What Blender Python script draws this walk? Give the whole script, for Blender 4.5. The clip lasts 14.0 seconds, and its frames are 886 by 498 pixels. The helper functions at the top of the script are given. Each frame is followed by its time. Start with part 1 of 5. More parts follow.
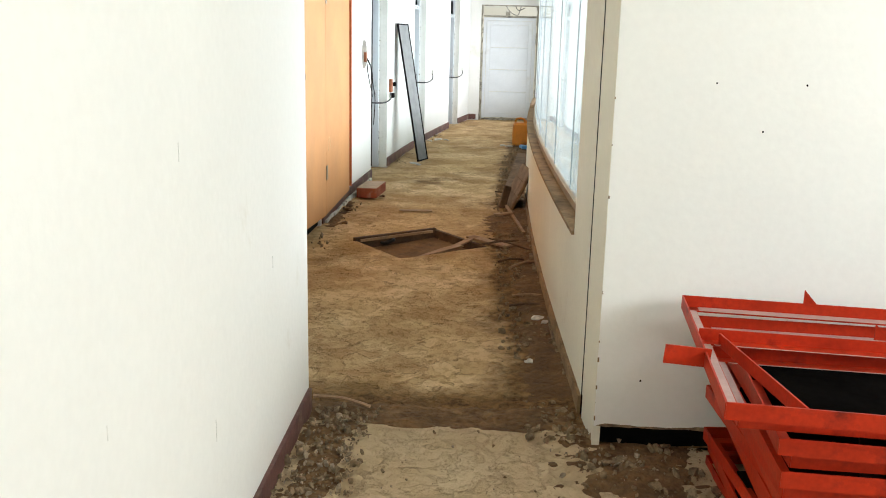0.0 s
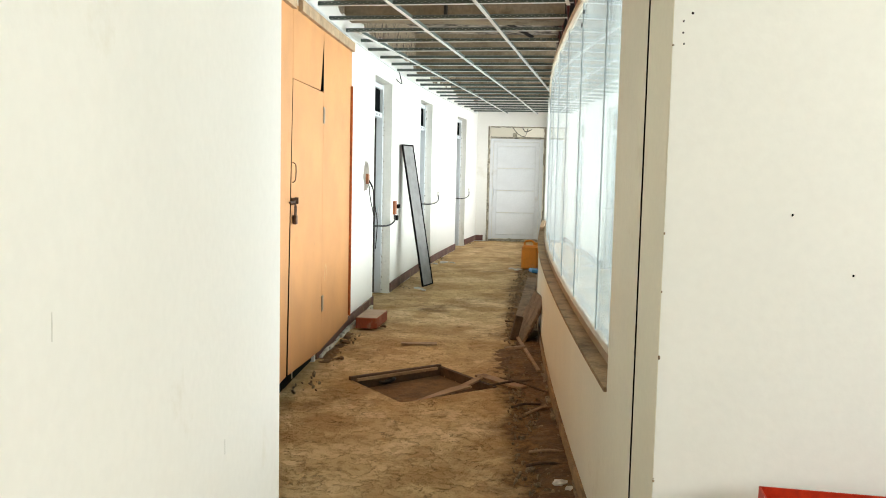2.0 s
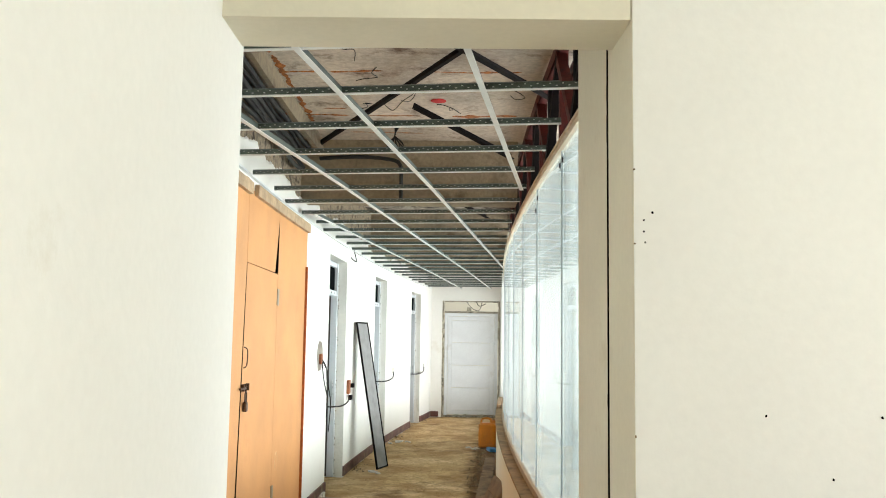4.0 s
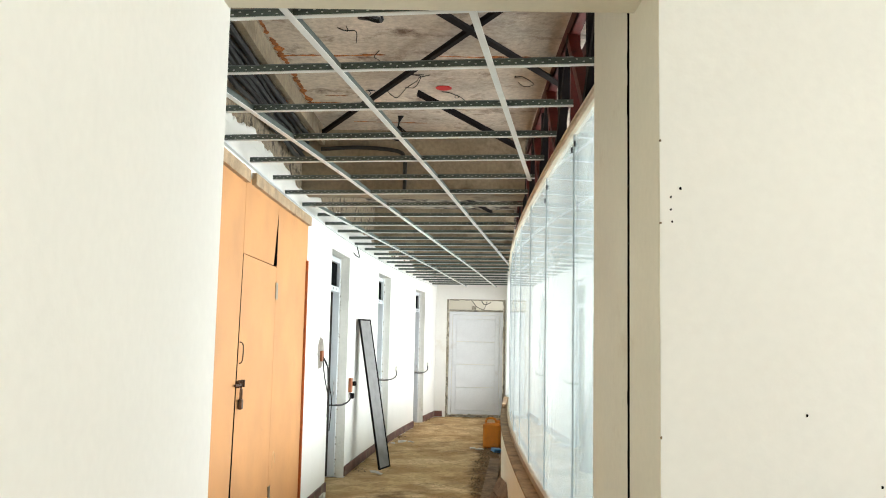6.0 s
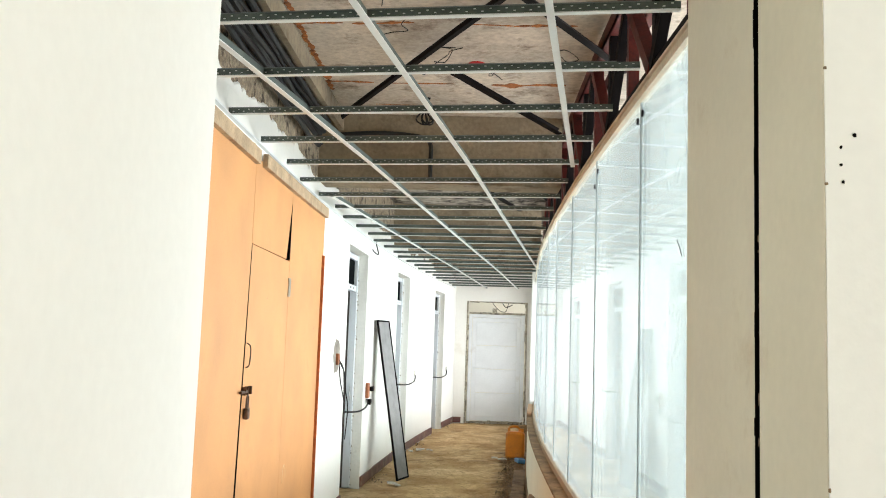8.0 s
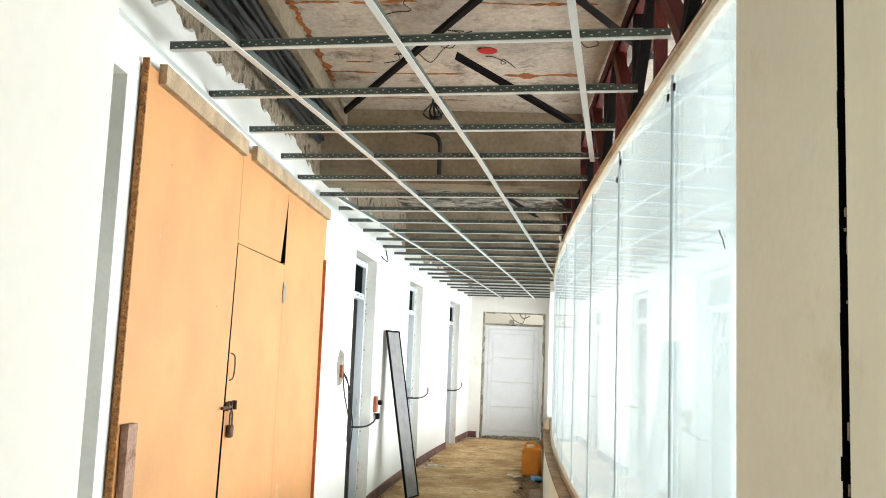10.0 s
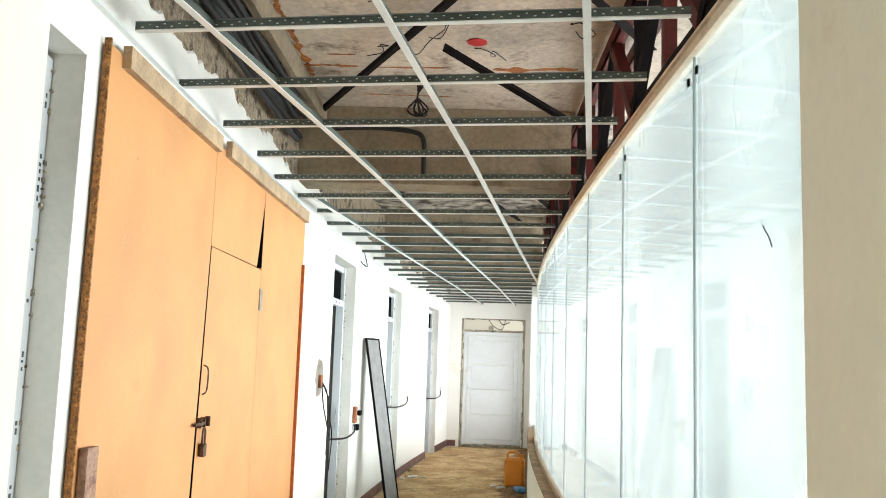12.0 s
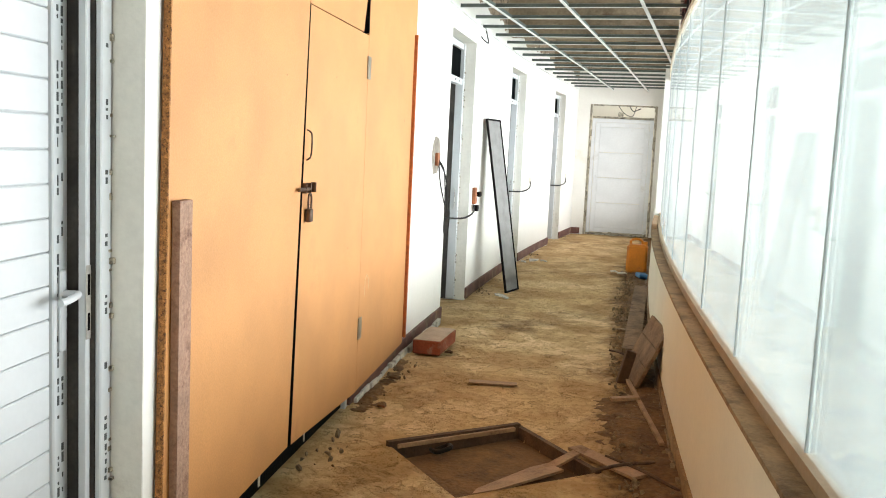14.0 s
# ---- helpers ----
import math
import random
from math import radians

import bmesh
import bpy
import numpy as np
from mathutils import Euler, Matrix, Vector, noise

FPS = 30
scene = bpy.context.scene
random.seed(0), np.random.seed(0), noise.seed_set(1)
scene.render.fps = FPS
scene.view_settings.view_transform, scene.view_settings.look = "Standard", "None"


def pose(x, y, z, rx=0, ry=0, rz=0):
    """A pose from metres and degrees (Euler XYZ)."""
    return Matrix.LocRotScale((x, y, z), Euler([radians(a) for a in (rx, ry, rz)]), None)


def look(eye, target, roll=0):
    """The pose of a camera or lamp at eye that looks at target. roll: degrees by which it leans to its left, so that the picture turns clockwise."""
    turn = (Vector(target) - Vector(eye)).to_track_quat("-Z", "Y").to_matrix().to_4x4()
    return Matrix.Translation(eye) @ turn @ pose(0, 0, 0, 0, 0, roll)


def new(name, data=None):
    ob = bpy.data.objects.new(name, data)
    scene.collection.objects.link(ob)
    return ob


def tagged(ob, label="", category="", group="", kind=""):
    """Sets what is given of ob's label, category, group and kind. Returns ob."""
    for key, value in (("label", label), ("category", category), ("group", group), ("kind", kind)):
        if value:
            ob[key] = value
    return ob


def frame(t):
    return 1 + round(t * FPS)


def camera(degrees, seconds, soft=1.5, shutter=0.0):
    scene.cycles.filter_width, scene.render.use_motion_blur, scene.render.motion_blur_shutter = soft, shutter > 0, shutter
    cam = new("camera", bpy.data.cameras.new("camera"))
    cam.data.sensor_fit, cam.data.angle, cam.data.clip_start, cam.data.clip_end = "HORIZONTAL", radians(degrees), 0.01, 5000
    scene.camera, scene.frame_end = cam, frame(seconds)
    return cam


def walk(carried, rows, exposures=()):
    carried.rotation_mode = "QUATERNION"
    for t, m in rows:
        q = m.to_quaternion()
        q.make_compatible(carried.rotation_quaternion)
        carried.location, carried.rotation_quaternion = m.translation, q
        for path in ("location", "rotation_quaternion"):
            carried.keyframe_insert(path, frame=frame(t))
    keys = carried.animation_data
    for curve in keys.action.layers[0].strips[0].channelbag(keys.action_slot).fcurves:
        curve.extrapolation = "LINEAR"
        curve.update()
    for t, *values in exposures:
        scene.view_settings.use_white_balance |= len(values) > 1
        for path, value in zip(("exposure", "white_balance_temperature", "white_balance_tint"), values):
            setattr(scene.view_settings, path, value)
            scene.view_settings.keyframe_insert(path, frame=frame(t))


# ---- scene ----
cam = camera(53.30, 14.0, soft=1.0)

PATH = [
    (0, (0.045, -0.812, 1.467), (-0.057, 1.135, 1.022), 1.35),
    (0.5, (0.060, -0.649, 1.469), (-0.062, 1.300, 1.037), 1.34),
    (1, (0.077, -0.523, 1.458), (-0.073, 1.429, 1.049), 1.46),
    (1.5, (0.056, -0.340, 1.445), (-0.113, 1.625, 1.112), 1.67),
    (2, (0.011, -0.154, 1.476), (-0.114, 1.834, 1.293), 1.29),
    (2.5, (-0.014, -0.095, 1.504), (-0.087, 1.903, 1.466), 1.19),
    (3, (-0.008, -0.077, 1.532), (-0.058, 1.921, 1.623), 1.11),
    (3.5, (-0.009, -0.066, 1.552), (-0.045, 1.926, 1.734), 0.89),
    (3.7, (-0.014, -0.064, 1.557), (-0.042, 1.926, 1.761), 0.84),
    (6, (-0.015, 0.180, 1.529), (-0.054, 2.169, 1.733), 1.19),
    (6.5, (-0.011, 0.316, 1.529), (-0.077, 2.304, 1.733), 1.43),
    (7, (-0.030, 0.453, 1.516), (-0.117, 2.441, 1.714), 1.84),
    (7.5, (-0.086, 0.649, 1.529), (-0.162, 2.637, 1.737), 1.83),
    (8, (-0.124, 0.794, 1.530), (-0.198, 2.782, 1.740), 1.93),
    (10.3, (-0.069, 1.333, 1.527), (-0.189, 3.315, 1.766), 2.26),
    (10.5, (-0.086, 1.383, 1.534), (-0.201, 3.365, 1.776), 2.30),
    (11, (-0.130, 1.493, 1.545), (-0.240, 3.471, 1.819), 2.15),
    (11.5, (-0.161, 1.518, 1.555), (-0.257, 3.491, 1.871), 1.94),
    (12, (-0.160, 1.551, 1.544), (-0.220, 3.534, 1.795), 1.89),
    (12.5, (-0.140, 1.624, 1.493), (-0.250, 3.620, 1.557), 2.48),
    (13, (-0.123, 1.723, 1.462), (-0.293, 3.714, 1.382), 2.96),
    (13.5, (-0.108, 1.763, 1.450), (-0.346, 3.743, 1.303), 2.87),
    (14, (-0.084, 1.787, 1.442), (-0.414, 3.746, 1.214), 2.74),
]
walk(cam, [(t, look(eye, target, roll)) for t, eye, target, roll in PATH],
     [(0, -0.10, 6200, 10), (1.0, -0.14, 6200, 10), (1.5, -0.2, 6350, 10), (2.0, -0.25, 6600, 8), (3.0, -0.40, 6700, 3), (3.5, -0.3, 6600, 7), (6.0, -0.28, 6600, 10), (6.5, -0.2, 6500, 10),
      (8, -0.2, 6500, 10), (10.5, -0.12, 6500, 10), (12, -0.12, 6500, 10), (12.5, -0.48, 6700, 9), (13, -0.56, 6350, 11), (13.5, -0.52, 6500, 10), (14, -0.1, 6650, 11)])

# ---------------------------------------------------------------- world and light
world = bpy.data.worlds.new("sky")
scene.world = world
world.use_nodes = True
wn = world.node_tree
sky = wn.nodes.new("ShaderNodeTexSky")
sky.sky_type = "NISHITA"
sky.sun_disc = False
sky.sun_elevation = radians(55)
sky.sun_rotation = radians(200)
wn.links.new(sky.outputs[0], wn.nodes["Background"].inputs[0])
wn.nodes["Background"].inputs[1].default_value = 0.12

sun_data = bpy.data.lights.new("sun", "SUN")
sun_data.energy, sun_data.angle, sun_data.color = 2.0, radians(10), (1.0, 0.96, 0.9)
sun = new("sun", sun_data)
sun.matrix_world = look((0, 0, 30), (5.0, 12.0, 5.0))


def daylight_area(name, eye, target, wide, high, watts, colour=(0.955, 1.0, 1.05)):
    """An area lamp standing in for daylight."""
    d = bpy.data.lights.new(name, "AREA")
    d.shape, d.size, d.size_y, d.energy, d.color = "RECTANGLE", wide, high, watts, colour
    ob = new(name, d)
    ob.matrix_world = look(eye, target)
    return ob


daylight_area("daylight_hall", (5.9, 8.5, 1.55), (0, 8.5, 1.4), 11.0, 2.4, 1210)
# fill lamp added out of view to brighten the far end
daylight_area("fill_far_end", (2.4, 16.0, 1.55), (0, 16.0, 1.3), 3.0, 1.7, 175)
daylight_area("daylight_lobby_side", (3.4, 0.1, 1.75), (0, 0.1, 1.0), 2.6, 1.4, 165, (0.95, 1.0, 0.985))
daylight_area("daylight_beyond", (0.4, 18.9, 3.5), (0.4, 19.4, 1.0), 1.6, 0.6, 14)
daylight_area("daylight_lobby_back", (0.9, -3.3, 1.6), (0.6, 0, 1.3), 2.6, 1.8, 9, (0.95, 1.0, 0.985))
scene.view_settings.exposure = 0.0

# ---------------------------------------------------------------- materials


def mat(name, colour, rough=0.7, metal=0.0, var=0.12, scale=3.0, fine=60.0, bump=0.15, dirt=None, dirt_at=0.6, dirt_scale=1.6, spec=0.5, dist=0.01, isl=0.0):
    """A painted, mineral, wooden or metal surface: large blotches, fine grain, stains and relief."""
    m = bpy.data.materials.new(name)
    m.use_nodes = True
    nt = m.node_tree
    b = nt.nodes["Principled BSDF"]
    b.inputs["Roughness"].default_value, b.inputs["Metallic"].default_value = rough, metal
    b.inputs["Specular IOR Level"].default_value = spec
    co = nt.nodes.new("ShaderNodeTexCoord")
    n1, n2 = nt.nodes.new("ShaderNodeTexNoise"), nt.nodes.new("ShaderNodeTexNoise")
    for n, sc, dt in ((n1, scale, 5), (n2, fine, 8)):
        n.inputs["Scale"].default_value, n.inputs["Detail"].default_value = sc, dt
        nt.links.new(co.outputs["Object"], n.inputs["Vector"])
    r1 = nt.nodes.new("ShaderNodeMapRange")
    r1.inputs[1].default_value, r1.inputs[2].default_value = 0.3, 0.7
    r1.inputs[3].default_value, r1.inputs[4].default_value = 1 - var, 1 + var
    nt.links.new(n1.outputs["Fac"], r1.inputs[0])
    r2 = nt.nodes.new("ShaderNodeMapRange")
    r2.inputs[1].default_value, r2.inputs[2].default_value = 0.3, 0.7
    r2.inputs[3].default_value, r2.inputs[4].default_value = 1 - var * 0.6, 1 + var * 0.6
    nt.links.new(n2.outputs["Fac"], r2.inputs[0])
    mul = nt.nodes.new("ShaderNodeMath")
    mul.operation = "MULTIPLY"
    nt.links.new(r1.outputs[0], mul.inputs[0])
    nt.links.new(r2.outputs[0], mul.inputs[1])
    last = mul.outputs[0]
    if isl:
        oi = nt.nodes.new("ShaderNodeObjectInfo")
        r3 = nt.nodes.new("ShaderNodeMapRange")
        r3.inputs[3].default_value, r3.inputs[4].default_value = 1 - isl, 1 + isl
        nt.links.new(oi.outputs["Random"], r3.inputs[0])
        mm = nt.nodes.new("ShaderNodeMath")
        mm.operation = "MULTIPLY"
        nt.links.new(last, mm.inputs[0])
        nt.links.new(r3.outputs[0], mm.inputs[1])
        last = mm.outputs[0]
    sc = nt.nodes.new("ShaderNodeVectorMath")
    sc.operation = "SCALE"
    sc.inputs[0].default_value = colour
    nt.links.new(last, sc.inputs["Scale"])
    col = sc.outputs[0]
    if dirt:
        n3 = nt.nodes.new("ShaderNodeTexNoise")
        n3.inputs["Scale"].default_value, n3.inputs["Detail"].default_value, n3.inputs["Roughness"].default_value = dirt_scale, 9, 0.7
        nt.links.new(co.outputs["Object"], n3.inputs["Vector"])
        r4 = nt.nodes.new("ShaderNodeMapRange")
        r4.inputs[1].default_value, r4.inputs[2].default_value = dirt_at - 0.06, dirt_at + 0.1
        nt.links.new(n3.outputs["Fac"], r4.inputs[0])
        mx = nt.nodes.new("ShaderNodeMix")
        mx.data_type = "RGBA"
        nt.links.new(r4.outputs[0], mx.inputs["Factor"])
        nt.links.new(col, mx.inputs["A"])
        mx.inputs["B"].default_value = (*dirt, 1)
        col = mx.outputs["Result"]
    nt.links.new(col, b.inputs["Base Color"])
    if bump:
        bp = nt.nodes.new("ShaderNodeBump")
        bp.inputs["Strength"].default_value, bp.inputs["Distance"].default_value = bump, dist
        nt.links.new(n2.outputs["Fac"], bp.inputs["Height"])
        nt.links.new(bp.outputs[0], b.inputs["Normal"])
    return m


PLASTER = mat("white_plaster", (0.80, 0.79, 0.74), 0.75, var=0.025, scale=1.2, fine=35, bump=0.08, dirt=(0.66, 0.62, 0.52), dirt_at=0.68, dirt_scale=1.1)
CREAM = mat("cream_plaster", (0.74, 0.695, 0.56), 0.7, var=0.035, scale=2, fine=40, bump=0.08, dirt=(0.58, 0.5, 0.36), dirt_at=0.66)
JAMB = mat("grey_plaster", (0.76, 0.745, 0.68), 0.85, var=0.06, scale=3, fine=45, bump=0.15, dirt=(0.5, 0.47, 0.4), dirt_at=0.67)
ROUGH = mat("broken_masonry", (0.40, 0.315, 0.215), 0.95, var=0.5, scale=9, fine=50, bump=0.9, dist=0.03, dirt=(0.055, 0.038, 0.024), dirt_at=0.52, dirt_scale=9)
SOIL = mat("dark_loose_soil", (0.15, 0.078, 0.029), 0.98, var=0.4, scale=5, fine=40, bump=0.9, dist=0.02, dirt=(0.26, 0.155, 0.07), dirt_at=0.60, dirt_scale=6)


def crust_mat(name, pale, tan, brown, scar, line_amount=0.75, size=1.0, damp=None):
    """A dried, flaking mud crust over concrete: pale skin, dark scars and the curled edges of flakes."""
    m = bpy.data.materials.new(name)
    m.use_nodes = True
    nt = m.node_tree
    b = nt.nodes["Principled BSDF"]
    b.inputs["Roughness"].default_value = 0.95
    b.inputs["Specular IOR Level"].default_value = 0.2
    co = nt.nodes.new("ShaderNodeTexCoord")

    def noise_tex(scale, detail, rough=0.6, dist=0.0):
        n = nt.nodes.new("ShaderNodeTexNoise")
        for k, v in (("Scale", scale * size), ("Detail", detail), ("Roughness", rough), ("Distortion", dist)):
            n.inputs[k].default_value = v
        nt.links.new(co.outputs["Object"], n.inputs["Vector"])
        return n.outputs["Fac"]

    def ramp(src, a, c, top=1.0):
        r = nt.nodes.new("ShaderNodeMapRange")
        r.inputs[1].default_value, r.inputs[2].default_value, r.inputs[4].default_value = a, c, top
        nt.links.new(src, r.inputs[0])
        return r.outputs[0]

    def calc(op, a, c):
        x = nt.nodes.new("ShaderNodeMath")
        x.operation = op
        for k, v in enumerate((a, c)):
            if isinstance(v, float):
                x.inputs[k].default_value = v
            else:
                nt.links.new(v, x.inputs[k])
        return x.outputs[0]

    def mix(fac, a, c):
        x = nt.nodes.new("ShaderNodeMix")
        x.data_type = "RGBA"
        nt.links.new(fac, x.inputs["Factor"])
        for key, v in (("A", a), ("B", c)):
            if isinstance(v, tuple):
                x.inputs[key].default_value = (*v, 1)
            else:
                nt.links.new(v, x.inputs[key])
        return x.outputs["Result"]

    large = noise_tex(0.8, 5)
    mid = noise_tex(3.4, 9, 0.62, 0.3)
    skin = noise_tex(5.2, 9, 0.6, 0.35)
    chips = noise_tex(19, 7, 0.62, 0.3)
    scars = noise_tex(17, 8, 0.7, 1.0)
    grain = noise_tex(85, 5)
    broken = noise_tex(7, 3)
    edge_skin = calc("MULTIPLY", ramp(calc("ABSOLUTE", calc("SUBTRACT", skin, 0.5), 0.0), 0.011, 0.001), ramp(broken, 0.49, 0.57))
    edge_chip = calc("MULTIPLY", ramp(calc("ABSOLUTE", calc("SUBTRACT", chips, 0.54), 0.0), 0.015, 0.001), ramp(mid, 0.50, 0.62, 0.45))
    rim = calc("MAXIMUM", edge_skin, edge_chip)
    c = mix(ramp(large, 0.38, 0.60), tan, pale)
    c = mix(ramp(noise_tex(1.7, 6, 0.6, 0.4), 0.45, 0.62, 0.75), c, brown)
    c = mix(ramp(skin, 0.508, 0.492, 0.30), c, brown)
    c = mix(ramp(mid, 0.52, 0.72, 0.6), c, brown)
    c = mix(ramp(chips, 0.545, 0.575, 0.40), c, brown)
    c = mix(ramp(scars, 0.64, 0.75, 0.65), c, scar)
    c = mix(ramp(grain, 0.52, 0.80, 0.4), c, brown)
    c = mix(calc("MULTIPLY", rim, line_amount), c, scar)
    if damp:
        # a damp, soil-stained strip that follows the bowed right wall and the threshold
        sep = nt.nodes.new("ShaderNodeSeparateXYZ")
        nt.links.new(co.outputs["Object"], sep.inputs[0])
        bow = calc("MULTIPLY", calc("POWER", calc("ABSOLUTE", calc("SUBTRACT", sep.outputs["Y"], 6.0), 0.0), 2.0), 0.0055)
        wob = calc("MULTIPLY", calc("SUBTRACT", calc("ADD", calc("MULTIPLY", noise_tex(1.6, 9, 0.68), 0.8), calc("MULTIPLY", noise_tex(12, 7, 0.7), 0.2)), 0.5), 1.1)
        side = ramp(calc("ADD", calc("SUBTRACT", sep.outputs["X"], bow), wob), -0.02, 0.16)
        near = ramp(calc("ADD", sep.outputs["Y"], calc("MULTIPLY", wob, 0.5)), 2.95, 2.72)
        spots = ramp(noise_tex(0.75, 8, 0.65, 0.4), 0.56, 0.66, 0.75)
        c = mix(calc("MAXIMUM", calc("MAXIMUM", side, near), spots), c, mix(ramp(scars, 0.42, 0.62), damp, scar))
    nt.links.new(c, b.inputs["Base Color"])
    height = calc("SUBTRACT", calc("ADD", calc("MULTIPLY", grain, 0.35), calc("ADD", mid, calc("ADD", ramp(skin, 0.49, 0.51, 0.5), ramp(chips, 0.57, 0.54, 0.25)))), calc("MULTIPLY", calc("ADD", rim, ramp(scars, 0.60, 0.72)), 0.5))
    bp = nt.nodes.new("ShaderNodeBump")
    bp.inputs["Strength"].default_value, bp.inputs["Distance"].default_value = 0.9, 0.022
    nt.links.new(height, bp.inputs["Height"])
    nt.links.new(bp.outputs[0], b.inputs["Normal"])
    return m


DIRT = crust_mat("flaking_floor_crust", (0.76, 0.55, 0.305), (0.64, 0.435, 0.21), (0.39, 0.225, 0.085), (0.09, 0.05, 0.02), 0.55, 1.0, (0.25, 0.135, 0.052))
SCREED = crust_mat("lumpy_brown_screed", (0.66, 0.51, 0.32), (0.60, 0.455, 0.275), (0.50, 0.365, 0.21), (0.24, 0.165, 0.09), 0.2, 1.2)
CHIP = mat("orange_chipboard", (0.565, 0.268, 0.090), 0.6, var=0.11, scale=2.4, fine=150, bump=0.12, dirt=(0.53, 0.235, 0.08), dirt_at=0.66, dirt_scale=2.4)
CHIPEDGE = mat("raw_chipboard_edge", (0.44, 0.19, 0.055), 0.9, var=0.5, scale=60, fine=200, bump=0.6, dirt=(0.09, 0.035, 0.015), dirt_at=0.52, dirt_scale=120)
DARKWOOD = mat("old_dark_timber", (0.10, 0.055, 0.027), 0.85, var=0.35, scale=7, fine=70, bump=0.5, dirt=(0.06, 0.03, 0.014), dirt_at=0.55, dirt_scale=9)
WOOD = mat("rough_wood", (0.36, 0.22, 0.12), 0.8, var=0.25, scale=6, fine=70, bump=0.4, dirt=(0.17, 0.09, 0.05), dirt_at=0.6, dirt_scale=7)
PALEWOOD = mat("pale_wood", (0.42, 0.30, 0.18), 0.8, var=0.25, scale=8, fine=80, bump=0.4, dirt=(0.2, 0.12, 0.07), dirt_at=0.62, dirt_scale=6)
# lighter copy of PVC, making up for weaker light at the end door
ENDPVC = mat("white_pvc_lightened", (0.68, 0.70, 0.71), 0.45, var=0.05, scale=3, fine=40, bump=0.03, dirt=(0.52, 0.50, 0.47), dirt_at=0.62, dirt_scale=3)
PVC = mat("white_pvc", (0.56, 0.59, 0.605), 0.35, var=0.03, scale=3, fine=40, bump=0.03, dirt=(0.46, 0.46, 0.45), dirt_at=0.66, dirt_scale=3)
FOAM = mat("dirty_sealing_foam", (0.42, 0.38, 0.29), 0.95, var=0.5, scale=40, fine=90, bump=0.9, dist=0.02, dirt=(0.06, 0.05, 0.04), dirt_at=0.55, dirt_scale=24)
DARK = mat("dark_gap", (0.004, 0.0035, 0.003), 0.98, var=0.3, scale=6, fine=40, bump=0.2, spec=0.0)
PRINT = mat("dark_print", (0.05, 0.06, 0.06), 0.7, var=0.2, bump=0)
STEEL = mat("galvanised_channel", (0.095, 0.12, 0.105), 0.5, 0.3, var=0.2, scale=9, fine=80, bump=0.05)
TEE = mat("white_tee_flange", (0.72, 0.74, 0.72), 0.5, var=0.05, scale=6, fine=60, bump=0.03)
SLAB = mat("concrete_soffit", (0.47, 0.41, 0.335), 0.95, var=0.28, scale=1.6, fine=30, bump=0.35, dist=0.015, dirt=(0.13, 0.085, 0.055), dirt_at=0.60, dirt_scale=4.2)
HALLSOFFIT = mat("grey_hall_soffit", (0.17, 0.19, 0.18), 0.9, var=0.12, scale=1.2, fine=30, bump=0.2)
# dark tone for the shade in the slits beside the door frames
JAMBSHADE = mat("jamb_slit_shade", (0.05, 0.044, 0.038), 0.8, var=0.35, scale=7, fine=60, bump=0.2)
MORTAR = mat("grey_mortar_patch", (0.25, 0.22, 0.18), 0.95, var=0.25, scale=14, fine=60, bump=0.5)
RAWRED = mat("reddish_raw_edge", (0.42, 0.115, 0.03), 0.85, var=0.35, scale=40, fine=150, bump=0.4)
CHALK = mat("pale_chalk", (0.72, 0.50, 0.30), 0.95, var=0.15, scale=30, fine=90, bump=0.2)
PITSOIL = mat("brown_pit_soil", (0.175, 0.088, 0.032), 0.97, var=0.3, scale=4, fine=45, bump=0.6, dist=0.015, dirt=(0.08, 0.042, 0.018), dirt_at=0.57, dirt_scale=5)
BATTEN = mat("stained_batten", (0.34, 0.205, 0.14), 0.8, var=0.3, scale=9, fine=80, bump=0.4, dirt=(0.14, 0.065, 0.04), dirt_at=0.57, dirt_scale=9)
SHUTTER = mat("dusty_shutter_boards", (0.20, 0.125, 0.068), 0.9, var=0.35, scale=7, fine=70, bump=0.5, dirt=(0.07, 0.035, 0.016), dirt_at=0.58, dirt_scale=9)
# pale pink that paints the sheen of the glossy red legs
PINKSHEEN = mat("pink_flange_sheen", (0.44, 0.31, 0.28), 0.5, var=0.15, scale=7, fine=60, bump=0.08)
SLABFAR = mat("dark_stained_soffit", (0.40, 0.35, 0.29), 0.95, var=0.45, scale=2.2, fine=30, bump=0.5, dist=0.02, dirt=(0.035, 0.025, 0.018), dirt_at=0.50, dirt_scale=5.0)
BEAM = mat("concrete_beam", (0.26, 0.205, 0.135), 0.95, var=0.25, scale=2, fine=30, bump=0.35, dist=0.015, dirt=(0.13, 0.09, 0.05), dirt_at=0.58, dirt_scale=3)
BLACK = mat("black_steel", (0.007, 0.005, 0.005), 0.7, 0.0, var=0.3, scale=8, fine=60, bump=0.1, spec=0.1)
REDOX = mat("red_oxide_steel", (0.10, 0.012, 0.008), 0.55, var=0.35, scale=5, fine=70, bump=0.1, dirt=(0.02, 0.007, 0.006), dirt_at=0.54, dirt_scale=5, spec=0.3)
RED = mat("red_primer_steel", (0.43, 0.026, 0.005), 0.45, var=0.2, scale=6, fine=60, bump=0.06, dirt=(0.17, 0.012, 0.006), dirt_at=0.60, dirt_scale=6, spec=0.22)
RUST = mat("rusty_stain", (0.36, 0.12, 0.028), 0.85, var=0.5, scale=14, fine=60, bump=0.4, dirt=(0.10, 0.035, 0.015), dirt_at=0.55, dirt_scale=18)
CONDUIT = mat("grey_conduit", (0.032, 0.032, 0.03), 0.6, var=0.2, scale=6, fine=50, bump=0.05, spec=0.2)
